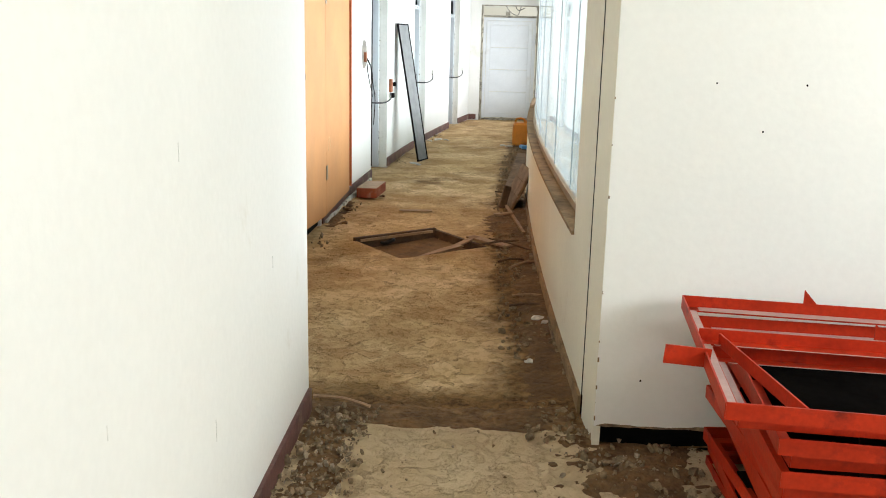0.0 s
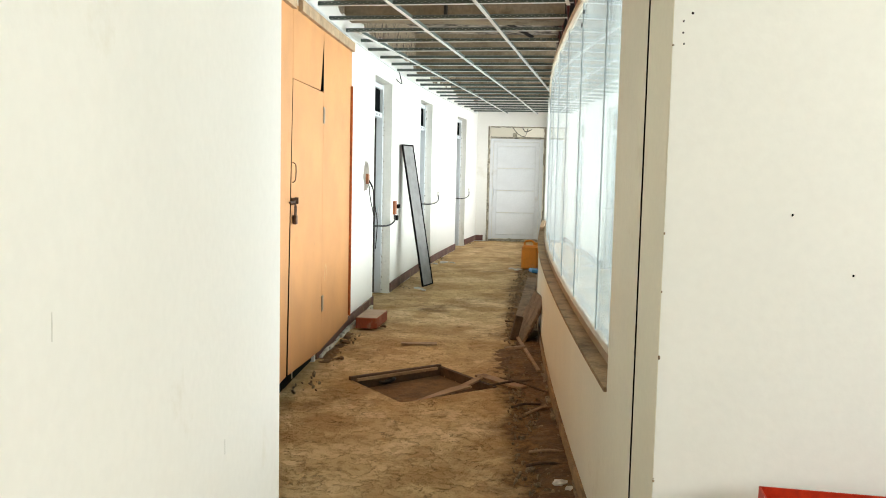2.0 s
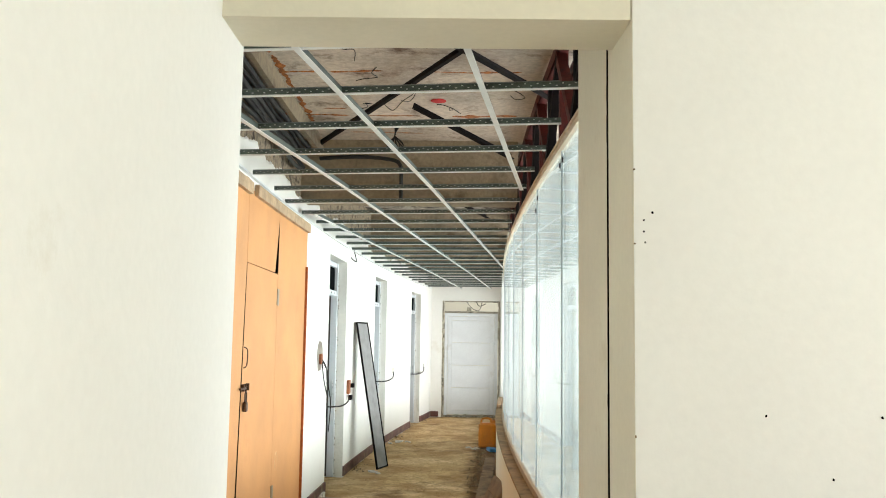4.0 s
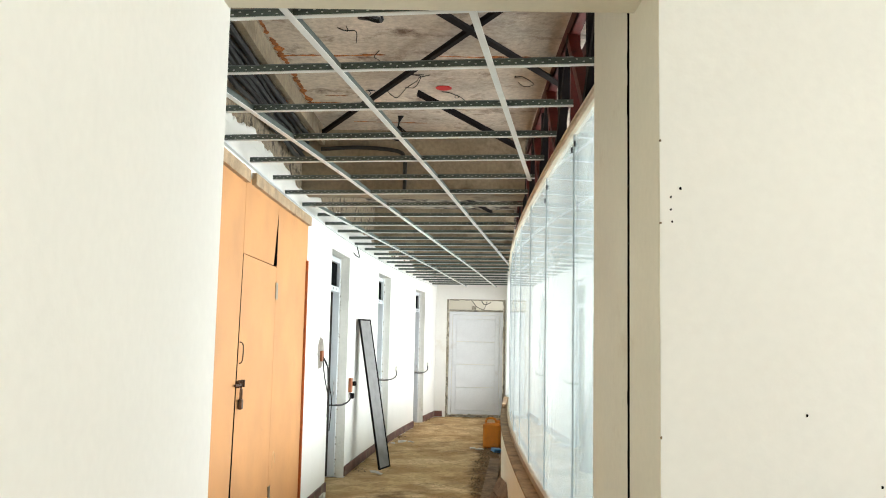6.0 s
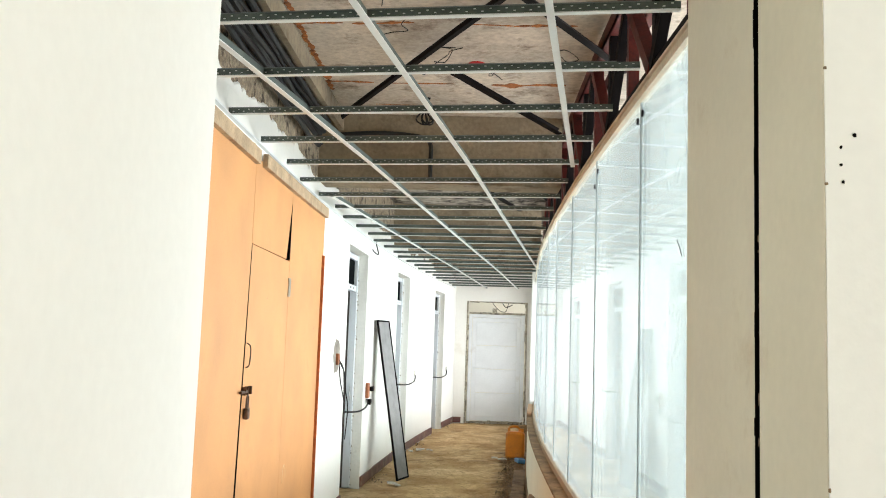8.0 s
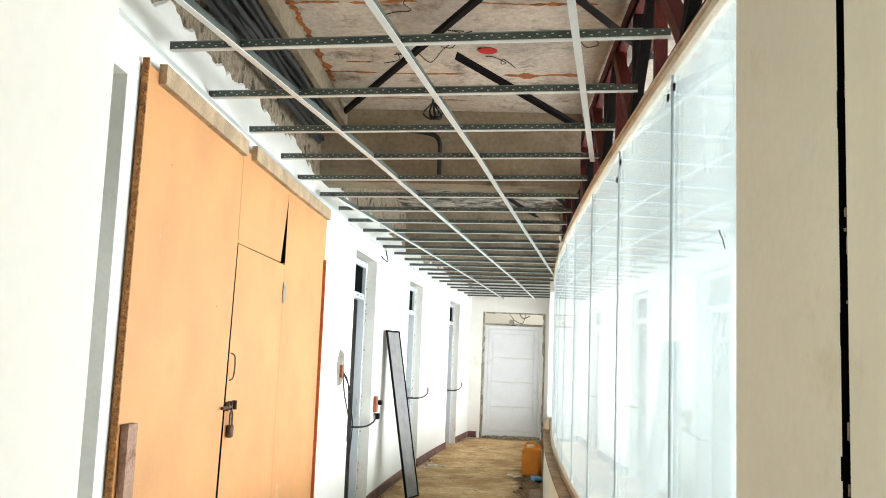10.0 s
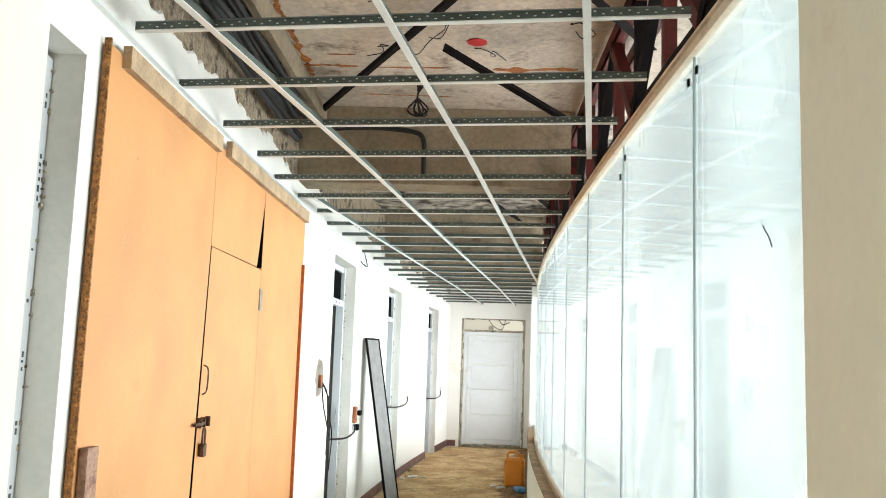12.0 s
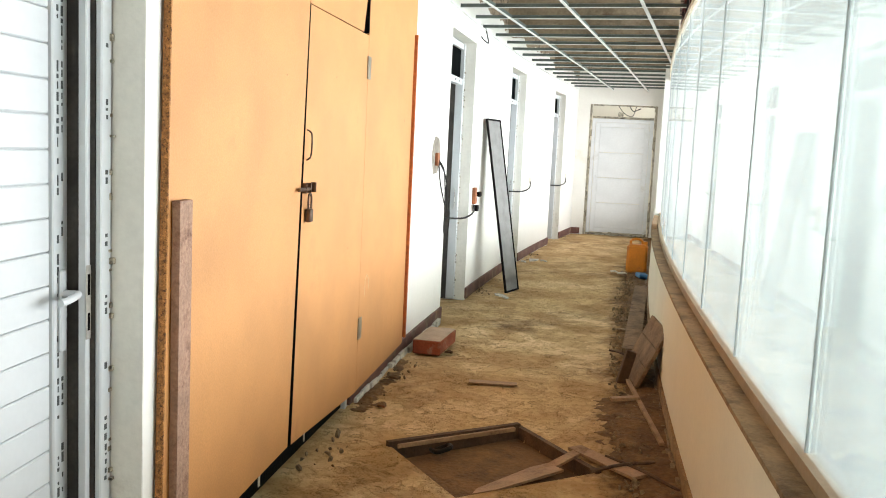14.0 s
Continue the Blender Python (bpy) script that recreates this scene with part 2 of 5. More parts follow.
CABLE = mat("black_cable", (0.014, 0.013, 0.012), 0.55, var=0.2, bump=0, spec=0.2)
BASE = mat("dark_red_skirting", (0.13, 0.055, 0.045), 0.6, var=0.3, scale=6, fine=50, bump=0.2, dirt=(0.25, 0.19, 0.13), dirt_at=0.57, dirt_scale=5)
# black for gaps and recesses, their shade put into the colour
GAPSHADE = mat("recess_shade_black", (0.005, 0.0045, 0.004), 0.9, var=0.3, scale=6, fine=40, bump=0.3, spec=0.1)
SILL = mat("dusty_sill", (0.28, 0.175, 0.085), 0.95, var=0.3, scale=7, fine=60, bump=0.5, dirt=(0.11, 0.065, 0.03), dirt_at=0.56, dirt_scale=4)
FRAMEWOOD = mat("tan_window_frame", (0.33, 0.235, 0.14), 0.7, var=0.12, scale=6, fine=60, bump=0.15)
ALU = mat("aluminium_edge", (0.20, 0.22, 0.22), 0.4, 0.5, var=0.1, bump=0.03)
SEAMGREY = mat("grey_silicone", (0.30, 0.33, 0.33), 0.6, var=0.2, bump=0)
MESHGREY = mat("grey_fly_screen", (0.25, 0.245, 0.24), 0.8, var=0.15, scale=8, fine=180, bump=0.2, spec=0.2)
BRICK = mat("red_clay", (0.30, 0.07, 0.03), 0.9, var=0.2, scale=9, fine=70, bump=0.4, dirt=(0.4, 0.28, 0.2), dirt_at=0.62, dirt_scale=8)
BRICKTOP = mat("dusty_clay_top", (0.42, 0.29, 0.20), 0.95, var=0.15, scale=9, fine=70, bump=0.3)
JERRY = mat("orange_plastic", (0.62, 0.20, 0.012), 0.45, var=0.12, scale=8, fine=60, bump=0.05, dirt=(0.34, 0.12, 0.03), dirt_at=0.6, dirt_scale=6)
BLUE = mat("blue_plastic", (0.06, 0.22, 0.42), 0.5, var=0.1, bump=0.05)
STONE = mat("rubble", (0.24, 0.165, 0.092), 0.95, var=0.4, scale=20, fine=80, bump=0.6)
PLASTERBIT = mat("broken_white_plaster", (0.62, 0.58, 0.5), 0.9, var=0.25, scale=14, fine=60, bump=0.5)
PALESTONE = mat("pale_mortar_crumbs", (0.36, 0.275, 0.185), 0.95, var=0.4, scale=20, fine=80, bump=0.6)
PAPER = mat("torn_paper", (0.55, 0.48, 0.38), 0.9, var=0.15, scale=10, fine=70, bump=0.2)
SIGNAL = mat("red_paint_spot", (0.55, 0.02, 0.02), 0.6, var=0.1, bump=0.05)
BOX = mat("orange_socket_box", (0.28, 0.09, 0.03), 0.6, var=0.3, scale=12, bump=0.1)
CREAMBAND = mat("cream_top_band", (0.66, 0.58, 0.45), 0.8, var=0.15, scale=4, fine=60, bump=0.3, dirt=(0.3, 0.22, 0.14), dirt_at=0.64, dirt_scale=5)
WORN = mat("worn_rusty_metal", (0.09, 0.05, 0.03), 0.5, 0.4, var=0.5, scale=30, bump=0.1)
SCUFF = mat("grey_scuff", (0.66, 0.65, 0.60), 0.8, var=0.1, bump=0)
CHROME = mat("lock_metal", (0.30, 0.26, 0.20), 0.4, 0.8, var=0.2, scale=20, bump=0.05)
STRIKE = mat("dull_zinc", (0.42, 0.40, 0.36), 0.5, 0.3, var=0.2, scale=20, bump=0.05)


def glass_mat():
    m = bpy.data.materials.new("dusty_glass")
    m.use_nodes = True
    nt = m.node_tree
    out = nt.nodes["Material Output"]
    nt.nodes.remove(nt.nodes["Principled BSDF"])
    tr = nt.nodes.new("ShaderNodeBsdfTransparent")
    tr.inputs[0].default_value = (0.88, 0.96, 0.95, 1)
    gl = nt.nodes.new("ShaderNodeBsdfGlossy")
    gl.inputs["Roughness"].default_value = 0.04
    df = nt.nodes.new("ShaderNodeBsdfDiffuse")
    df.inputs[0].default_value = (0.75, 0.80, 0.79, 1)
    tl = nt.nodes.new("ShaderNodeBsdfTranslucent")
    tl.inputs[0].default_value = (0.85, 0.92, 0.91, 1)
    dust = nt.nodes.new("ShaderNodeMixShader")
    dust.inputs[0].default_value = 0.6
    nt.links.new(df.outputs[0], dust.inputs[1])
    nt.links.new(tl.outputs[0], dust.inputs[2])
    fr = nt.nodes.new("ShaderNodeFresnel")
    fr.inputs[0].default_value = 1.36
    m1 = nt.nodes.new("ShaderNodeMixShader")
    nt.links.new(fr.outputs[0], m1.inputs[0])
    nt.links.new(tr.outputs[0], m1.inputs[1])
    nt.links.new(gl.outputs[0], m1.inputs[2])
    co = nt.nodes.new("ShaderNodeTexCoord")
    mp = nt.nodes.new("ShaderNodeMapping")
    mp.inputs["Scale"].default_value = (1.0, 1.0, 0.6)
    no = nt.nodes.new("ShaderNodeTexNoise")
    no.inputs["Scale"].default_value, no.inputs["Detail"].default_value = 1.7, 8
    nt.links.new(co.outputs["Object"], mp.inputs["Vector"])
    nt.links.new(mp.outputs[0], no.inputs["Vector"])
    mr = nt.nodes.new("ShaderNodeMapRange")
    mr.inputs[1].default_value, mr.inputs[2].default_value, mr.inputs[3].default_value, mr.inputs[4].default_value = 0.3, 0.7, 0.14, 0.27
    nt.links.new(no.outputs["Fac"], mr.inputs[0])
    m2 = nt.nodes.new("ShaderNodeMixShader")
    nt.links.new(mr.outputs[0], m2.inputs[0])
    nt.links.new(m1.outputs[0], m2.inputs[1])
    nt.links.new(dust.outputs[0], m2.inputs[2])
    nt.links.new(m2.outputs[0], out.inputs[0])
    return m


GLASS = glass_mat()
TRANSOM = mat("dark_transom_glass", (0.006, 0.007, 0.007), 0.6, var=0.2, bump=0, spec=0.0)

# ---------------------------------------------------------------- mesh helpers


def finish(name, bm, material):
    me = bpy.data.meshes.new(name)
    bmesh.ops.recalc_face_normals(bm, faces=bm.faces)
    bm.to_mesh(me)
    bm.free()
    me.materials.append(material)
    return me


def part(name, bm, material, parent, label=""):
    """Links a bmesh as one mesh object under a thing or a part."""
    ob = new(name, finish(name, bm, material))
    if parent:
        ob.parent = parent
    if label:
        ob["label"] = label
    return ob


def thing(name, label, category, group="", kind="", at=None):
    ob = new(name)
    ob.empty_display_size = 0.1
    if at is not None:
        ob.matrix_world = at
    return tagged(ob, label, category, group, kind)


def single(name, bm, material, label, category="", group="", kind="", at=None):
    ob = new(name, finish(name, bm, material))
    if at is not None:
        ob.matrix_world = at
    return tagged(ob, label, category, group, kind)


def structure(name, bm, material, label):
    return single(name, bm, material, label, "", "", "structure")


def box(bm, x0, x1, y0, y1, z0, z1, bevel=0.0):
    vs = [bm.verts.new((x, y, z)) for z in (z0, z1) for y in (y0, y1) for x in (x0, x1)]
    fs = [bm.faces.new([vs[i] for i in q]) for q in ((0, 1, 3, 2), (4, 6, 7, 5), (0, 4, 5, 1), (2, 3, 7, 6), (0, 2, 6, 4), (1, 5, 7, 3))]
    if bevel:
        es = list({e for f in fs for e in f.edges})
        bmesh.ops.bevel(bm, geom=es, offset=bevel, segments=1, affect="EDGES")
    return vs


def boxm(x0, x1, y0, y1, z0, z1, bevel=0.0):
    bm = bmesh.new()
    box(bm, x0, x1, y0, y1, z0, z1, bevel)
    return bm


def beam(bm, a, b, wide, high, up=(0, 0, 1)):
    """A bar of rectangular section from a to b."""
    a, b = Vector(a), Vector(b)
    d = (b - a).normalized()
    u = Vector(up)
    s = d.cross(u)
    if s.length < 1e-4:
        s = d.cross(Vector((1, 0, 0)))
    s.normalize()
    u = s.cross(d).normalized()
    vs = [bm.verts.new(p + s * i * wide / 2 + u * j * high / 2) for p in (a, b) for i, j in ((-1, -1), (1, -1), (1, 1), (-1, 1))]
    for q in ((0, 3, 2, 1), (4, 5, 6, 7), (0, 1, 5, 4), (1, 2, 6, 5), (2, 3, 7, 6), (3, 0, 4, 7)):
        bm.faces.new([vs[i] for i in q])


def angle_bar(bm, a, b, leg, thick, up=(0, 0, 1), flip=1):
    """An L-section steel bar from a to b: one leg upright, one lying inwards."""
    a, b, u = Vector(a), Vector(b), Vector(up)
    d = (b - a).normalized()
    s = d.cross(u).normalized() * flip
    beam(bm, a, b, thick, leg, up)
    o = s * (leg / 2) - u * (leg / 2 - thick / 2)
    beam(bm, a + o, b + o, leg, thick, up)


def tube(bm, pts, r, n=7):
    rings = []
    pts = [Vector(p) for p in pts]
    for i, p in enumerate(pts):
        d = (pts[min(i + 1, len(pts) - 1)] - pts[max(i - 1, 0)]).normalized()
        s = d.cross(Vector((0.13, 0.27, 1)) if abs(d.z) < 0.9 else Vector((1, 0.2, 0))).normalized()
        u = s.cross(d)
        rings.append([bm.verts.new(p + (s * math.cos(k * 2 * math.pi / n) + u * math.sin(k * 2 * math.pi / n)) * r) for k in range(n)])
    for a, b in zip(rings, rings[1:]):
        for k in range(n):
            bm.faces.new((a[k], a[(k + 1) % n], b[(k + 1) % n], b[k]))
    bm.faces.new(rings[0][::-1])
    bm.faces.new(rings[-1])


def smooth_path(pts, n=8):
    """Points of a soft curve through the given points."""
    pts = [Vector(p) for p in pts]
    out = []
    for i in range(len(pts) - 1):
        p0, p1, p2, p3 = pts[max(i - 1, 0)], pts[i], pts[i + 1], pts[min(i + 2, len(pts) - 1)]
        for k in range(n):
            t = k / n
            out.append(0.5 * (2 * p1 + (p2 - p0) * t + (2 * p0 - 5 * p1 + 4 * p2 - p3) * t * t + (3 * p1 - p0 - 3 * p2 + p3) * t ** 3))
    return out + [pts[-1]]


def XL(y):
    """The corridor face of the bowed left wall."""
    return -1.36 + 0.0062 * (y - 6.2) ** 2


def XR(y):
    """The corridor face of the bowed right wall."""
    return 0.385 + 0.0055 * (y - 6.0) ** 2


def XLOB(y):
    """The face of the lobby's left wall, a little askew."""
    return -0.668 + 0.018 * (2.55 - y)


def along(f, y, off=0.0, z=0.0):
    """A pose on a bowed wall: local y runs along the wall, local x across it."""
    slope = (f(y + 0.01) - f(y - 0.01)) / 0.02
    return pose(f(y) + off, y, z, 0, 0, -math.degrees(math.atan(slope)))


def bowed(bm, f, y0, y1, z0, z1, o0, o1, step=0.5):
    """A solid that follows a bowed wall, between two offsets from its face."""
    n = max(1, int(math.ceil((y1 - y0) / step)))
    rings = []
    for i in range(n + 1):
        y = y0 + (y1 - y0) * i / n
        rings.append([bm.verts.new((f(y) + o, y, z)) for o, z in ((o0, z0), (o1, z0), (o1, z1), (o0, z1))])
    for p, q in zip(rings, rings[1:]):
        for k in range(4):
            bm.faces.new((p[k], p[(k + 1) % 4], q[(k + 1) % 4], q[k]))
    bm.faces.new(rings[0][::-1])
    bm.faces.new(rings[-1])
    return bm

# ---------------------------------------------------------------- setting
DOORS = [(3.05, 4.10, 2.43), (9.05, 10.15, 2.43), (12.32, 13.36, 2.43), (15.82, 16.85, 2.41)]
HATCH = [Vector((-1.0, 5.87)), Vector((-0.58, 5.31)), Vector((0.02, 5.80)), Vector((-0.40, 6.37))]
END = 18.1


def in_hatch(x, y):
    p = Vector((x, y))
    return all((b - a).cross(p - a) > 0 for a, b in zip(HATCH, HATCH[1:] + HATCH[:1]))


def ground(name, x0, x1, y0, y1, step, material, label, lift):
    bm = bmesh.new()
    nx, ny = int((x1 - x0) / step), int((y1 - y0) / step)
    grid = []
    for j in range(ny + 1):
        row = []
        for i in range(nx + 1):
            x, y = x0 + (x1 - x0) * i / nx, y0 + (y1 - y0) * j / ny
            row.append(bm.verts.new((x, y, lift(x, y))))
        grid.append(row)
    for j in range(ny):
        for i in range(nx):
            bm.faces.new((grid[j][i], grid[j][i + 1], grid[j + 1][i + 1], grid[j + 1][i]))
    ob = structure(name, bm, material, label)
    for p in ob.data.polygons:
        p.use_smooth = True
    return ob


def lift_corridor(x, y):
    z = 0.012 * noise.noise((x * 1.7, y * 1.7, 0)) + 0.007 * noise.noise((x * 6, y * 6, 3)) + 0.004 * noise.noise((x * 17, y * 17, 5))
    edge = max(0.0, x - XR(y) + 0.42)
    z += 0.05 * edge * (1 + noise.noise((x * 5, y * 3, 9)))
    if in_hatch(x, y):
        z -= 0.13
    return z - 0.012


def lift_lobby(x, y):
    z = 0.010 * noise.noise((x * 2.3, y * 2.3, 20)) + 0.010 * noise.noise((x * 7, y * 7, 23)) + 0.005 * noise.noise((x * 19, y * 19, 2))
    edge = 2.37 + 0.08 * noise.noise((x * 2.6, 0, 7)) + 0.04 * noise.noise((x * 9, 0, 7))
    return z + 0.014 - 0.22 * max(0.0, y - edge)


ground("floor", -1.5, 1.25, 2.31, END + 0.1, 0.03, DIRT, "uneven brown dirt-covered concrete corridor floor", lift_corridor)
ground("floor_lobby", -0.75, 3.5, -3.5, 2.64, 0.04, SCREED, "rough grey-brown screed floor with dust", lift_lobby)


def soil_sheet(name, x_in, x_out, y0, y1, label, seed, ny=520, nx=28, across=False, both=False, base=None):
    """A ragged sheet of loose soil on the floor, thinning out to its edges."""
    bm = bmesh.new()
    grid = []
    base = base or lift_corridor
    for j in range(ny + 1):
        y = y0 + (y1 - y0) * j / ny
        a = x_in(y) + 0.09 * noise.noise((seed, y * 2.2, 0)) + 0.03 * noise.noise((seed, y * 9, 4)) + 0.010 * noise.noise((seed, y * 31, 4))
        c = x_out(y)
        row = []
        for i in range(nx + 1):
            x = a + (c - a) * i / nx
            e = min(1.0, 2.2 * i / nx) * min(1.0, 6.0 * j / ny if across else 40.0 * j / ny) * min(1.0, (6.0 if across else 40.0) * (ny - j) / ny)
            if both:
                e *= min(1.0, 2.2 * (nx - i) / nx)
            rough = 0.007 * noise.noise((x * 11, y * 11, seed)) + 0.006 * noise.noise((x * 27, y * 27, seed)) + 0.004 * noise.noise((x * 60, y * 60, seed))
            row.append(bm.verts.new((x, y, base(x, y) - 0.007 + e * 0.015 + rough)))
        grid.append(row)
    for j in range(ny):
        for i in range(nx):
            bm.faces.new((grid[j][i], grid[j][i + 1], grid[j + 1][i + 1], grid[j + 1][i]))
    ob = single(name, bm, SOIL, label, "soil", kind="stuff")
    for p in ob.data.polygons:
        p.use_smooth = True
    return ob


soil_sheet("soil_along_wall", lambda y: 0.20 - 0.30 * math.exp(-((y - 6.5) / 0.7) ** 2) - 0.06 * math.exp(-((y - 9.0) / 1.0) ** 2) + 0.0045 * max(0, y - 7) ** 2, lambda y: XR(y) + 0.005, 2.56, 13.6, "dark brown loose soil heaped along the low wall", 3.3)
soil_sheet("soil_at_threshold", lambda y: -1.35 + 0.0 * y, lambda y: 0.40, 2.40, 2.70, "dark damp soil across the threshold", 8.1, 24, 120, True)
soil_sheet("soil_left", lambda y: -1.36, lambda y: XL(y) + 0.14 + 0.08 * noise.noise((1.5, y * 2, 2)), 6.3, 7.6, "dark soil by the chipboard", 5.7, 90, 24, False, True)
soil_sheet("soil_lobby", lambda y: -0.66, lambda y: -0.36 + 0.08 * noise.noise((4.5, y * 3, 2)) - 0.05 * max(0, 1.6 - y), 0.3, 2.5, "dark crumbly soil and mortar along the lobby skirting", 12.7, 150, 26, False, True, lift_lobby)
soil_sheet("soil_corner", lambda y: 0.26, lambda y: 0.95, 1.85, 2.45, "dark crumbly soil at the wall corner", 14.3, 50, 50, True, True, lift_lobby)
bm = bmesh.new()
box(bm, -4.2, 7.0, -4.0, 20.2, -0.4, -0.16)
structure("floor_base", bm, SCREED, "concrete floor slab")

bm = bmesh.new()
mid = sum((v for v in HATCH), Vector((0, 0))) / 4
vs = [bm.verts.new((*(mid + (v - mid) * 0.97), -0.092 + 0.006 * k)) for k, v in enumerate(HATCH)]
bmesh.ops.subdivide_edges(bm, edges=list({e for e in bm.faces.new(vs).edges}), cuts=6, use_grid_fill=True)
structure("pit_floor", bm, PITSOIL, "brown soil on the bottom of the floor pit")

# left wall of the lobby and the narrow end
bm = bmesh.new()
bowed(bm, XLOB, -3.6, 2.55, -0.2, 3.31, -0.30, 0.0, 10)
structure("wall_lobby_left", bm, PLASTER, "smooth white painted wall with faint scuffs")
bm = bmesh.new()
box(bm, -1.62, -0.97, 2.2, 2.549, -0.2, 3.3)
structure("wall_return", bm, PLASTER, "white plastered wall return")
# cross wall with the opening
bm = bmesh.new()
bowed(bm, XR, 2.28, 2.585, 0.105, 3.3, 0.0, 0.2)
box(bm, 0.64, 3.6, 2.2805, 2.585, 0.105, 3.3)
structure("wall_lobby_front", bm, PLASTER, "white painted wall with chipped edge and small holes")
# set-back strip whose black carries the shade of the recess
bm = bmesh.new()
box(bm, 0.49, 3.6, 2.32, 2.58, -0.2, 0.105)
structure("wall_foot_recess", bm, GAPSHADE, "black recess at the foot of the wall, its shade in the colour")
bm = bmesh.new()
bowed(bm, XR, 2.2815, 2.5845, 0.106, 3.29, -0.0022, -0.0002)
structure("trim_jamb_paint", bm, CREAM, "cream paint on the jamb of the passage")
bm = bmesh.new()
bowed(bm, XR, 2.30, 2.5845, -0.1, 0.1045, 0.0, 0.028)
structure("wall_corner_foot", bm, CREAM, "chipped plaster foot of the wall corner")
bm = bmesh.new()
box(bm, -0.667, 0.4555, 2.279, 2.53, 2.43, 3.3)
structure("lintel", bm, CREAM, "cream painted lintel over the passage")
bm = bmesh.new()
bowed(bm, XR, 2.5875, 2.6115, 0.0, 3.3, 0.022, 0.2)
bowed(bm, XR, 2.5855, 2.5874, 0.0, 3.3, -0.0015, 0.2)
bowed(bm, XR, 2.6116, 2.6137, 0.0, 3.3, -0.0015, 0.2)
r = random.Random(33)
z = 0.0
while z < 3.2:
    l = r.uniform(0.01, 0.09)
    e = r.uniform(0.001, 0.007)
    if r.random() < 0.5:
        box(bm, XR(2.58) - 0.001, XR(2.58) + 0.01, 2.585 - e, 2.5854, z, z + l)
    else:
        box(bm, XR(2.62) - 0.001, XR(2.62) + 0.01, 2.6138, 2.614 + e, z, z + l)
    z += l + r.uniform(0.0, 0.08)
crumbs = bmesh.new()
for k in range(60):
    z = r.uniform(0.05, 3.1)
    a = r.uniform(2.586, 2.604)
    box(crumbs, XR(2.6) + r.uniform(0.0, 0.012), XR(2.6) + 0.03, a, a + r.uniform(0.003, 0.010), z, z + r.uniform(0.004, 0.03), 0.001)
structure("trim_joint_crumbs", crumbs, ROUGH, "crumbling mortar left in the joint")
structure("expansion_joint", bm, DARK, "dark open expansion joint in the wall with crumbling edges")
bm = bmesh.new()
bowed(bm, XR, 2.614, 3.12, 0.0, 3.3, 0.0, 0.25)
structure("wall_pier", bm, CREAM, "cream painted pier beside the window")
bm = bmesh.new()
bowed(bm, XR, 3.121, 13.9, -0.2, 0.655, 0.0, 0.24)
structure("wall_right_low", bm, CREAM, "low cream plastered wall under the window")
# the hole from 14.5 to 17.5 is added to let the fill lamp in
bm = bmesh.new()
bowed(bm, XR, 13.9, 14.5, -0.2, 2.66, 0.0, 0.24)
bowed(bm, XR, 17.5, END, -0.2, 2.66, 0.0, 0.24)
bowed(bm, XR, 14.5, 17.5, -0.2, 0.7, 0.0, 0.24)
bowed(bm, XR, 14.5, 17.5, 2.4, 2.66, 0.0, 0.24)
structure("wall_right_far", bm, PLASTER, "white plastered wall with an unseen hole added for the fill lamp")
# unseen wall added behind the fill lamp
bm = bmesh.new()
box(bm, 2.6, 2.7, 14.7, 18.3, -0.2, 3.5)
structure("wall_behind_fill", bm, PLASTER, "unseen white wall added behind the fill lamp")
bm = bmesh.new()
bowed(bm, XR, 3.121, 13.9, 0.655, 0.672, -0.012, 0.2, 0.12)
structure("window_sill", bm, SILL, "dusty brown window sill")
# left wall
bm = bmesh.new()
cuts = sorted(DOORS + [(4.62, 6.36, 2.30)])
y = 2.44
TOPZ = 2.74
for a, b, top in cuts:
    bowed(bm, XL, y, a, -0.2, TOPZ, -0.22, 0.0)
    bowed(bm, XL, a, b, top, TOPZ, -0.22, 0.0)
    y = b
bowed(bm, XL, y, END, -0.2, TOPZ, -0.22, 0.0)
structure("wall_left", bm, PLASTER, "long bowed white plastered corridor wall")
bm = bmesh.new()
bowed(bm, XL, 2.44, END, 2.70, 3.3, -0.24, -0.012, 0.06)
structure("wall_left_upper", bm, ROUGH, "broken unplastered masonry above the ceiling grid")
bm = bmesh.new()
rings = []
for i in range(521):
    y = 2.44 + (END - 2.44) * i / 520
    torn = 2.80 + 0.10 * noise.noise((4.0, y * 1.3, 0)) + 0.06 * noise.noise((9.0, y * 5.5, 0)) + 0.035 * noise.noise((2.0, y * 17, 0))
    rings.append([bm.verts.new((XL(y) + o, y, z)) for o, z in ((-0.0115, 2.7405), (0.0, 2.7405), (0.0, torn), (-0.0115, torn + 0.012))])
for p, q in zip(rings, rings[1:]):
    for k in range(4):
        bm.faces.new((p[k], p[(k + 1) % 4], q[(k + 1) % 4], q[k]))
bm.faces.new(rings[0][::-1])
bm.faces.new(rings[-1])
structure("wall_left_torn_plaster", bm, PLASTER, "torn ragged upper edge of the white plaster")
bm = bmesh.new()
bowed(bm, XL, 2.6, 7.49, 3.14, 3.279, 0.135, 0.175, 0.2)
structure("wall_head_ledge", bm, BEAM, "pale concrete ledge along the edge of the soffit")
# end wall
EX0, EX1, EZ = -0.26, 0.925, 2.35
bm = bmesh.new()
box(bm, -0.9, EX0, END, END + 0.2, -0.2, 3.3)
box(bm, EX1, 1.5, END, END + 0.2, -0.2, 3.3)
box(bm, EX0, EX1, END, END + 0.2, EZ, 3.3)
structure("wall_end", bm, PLASTER, "white plastered end wall of the corridor")
bm = bmesh.new()
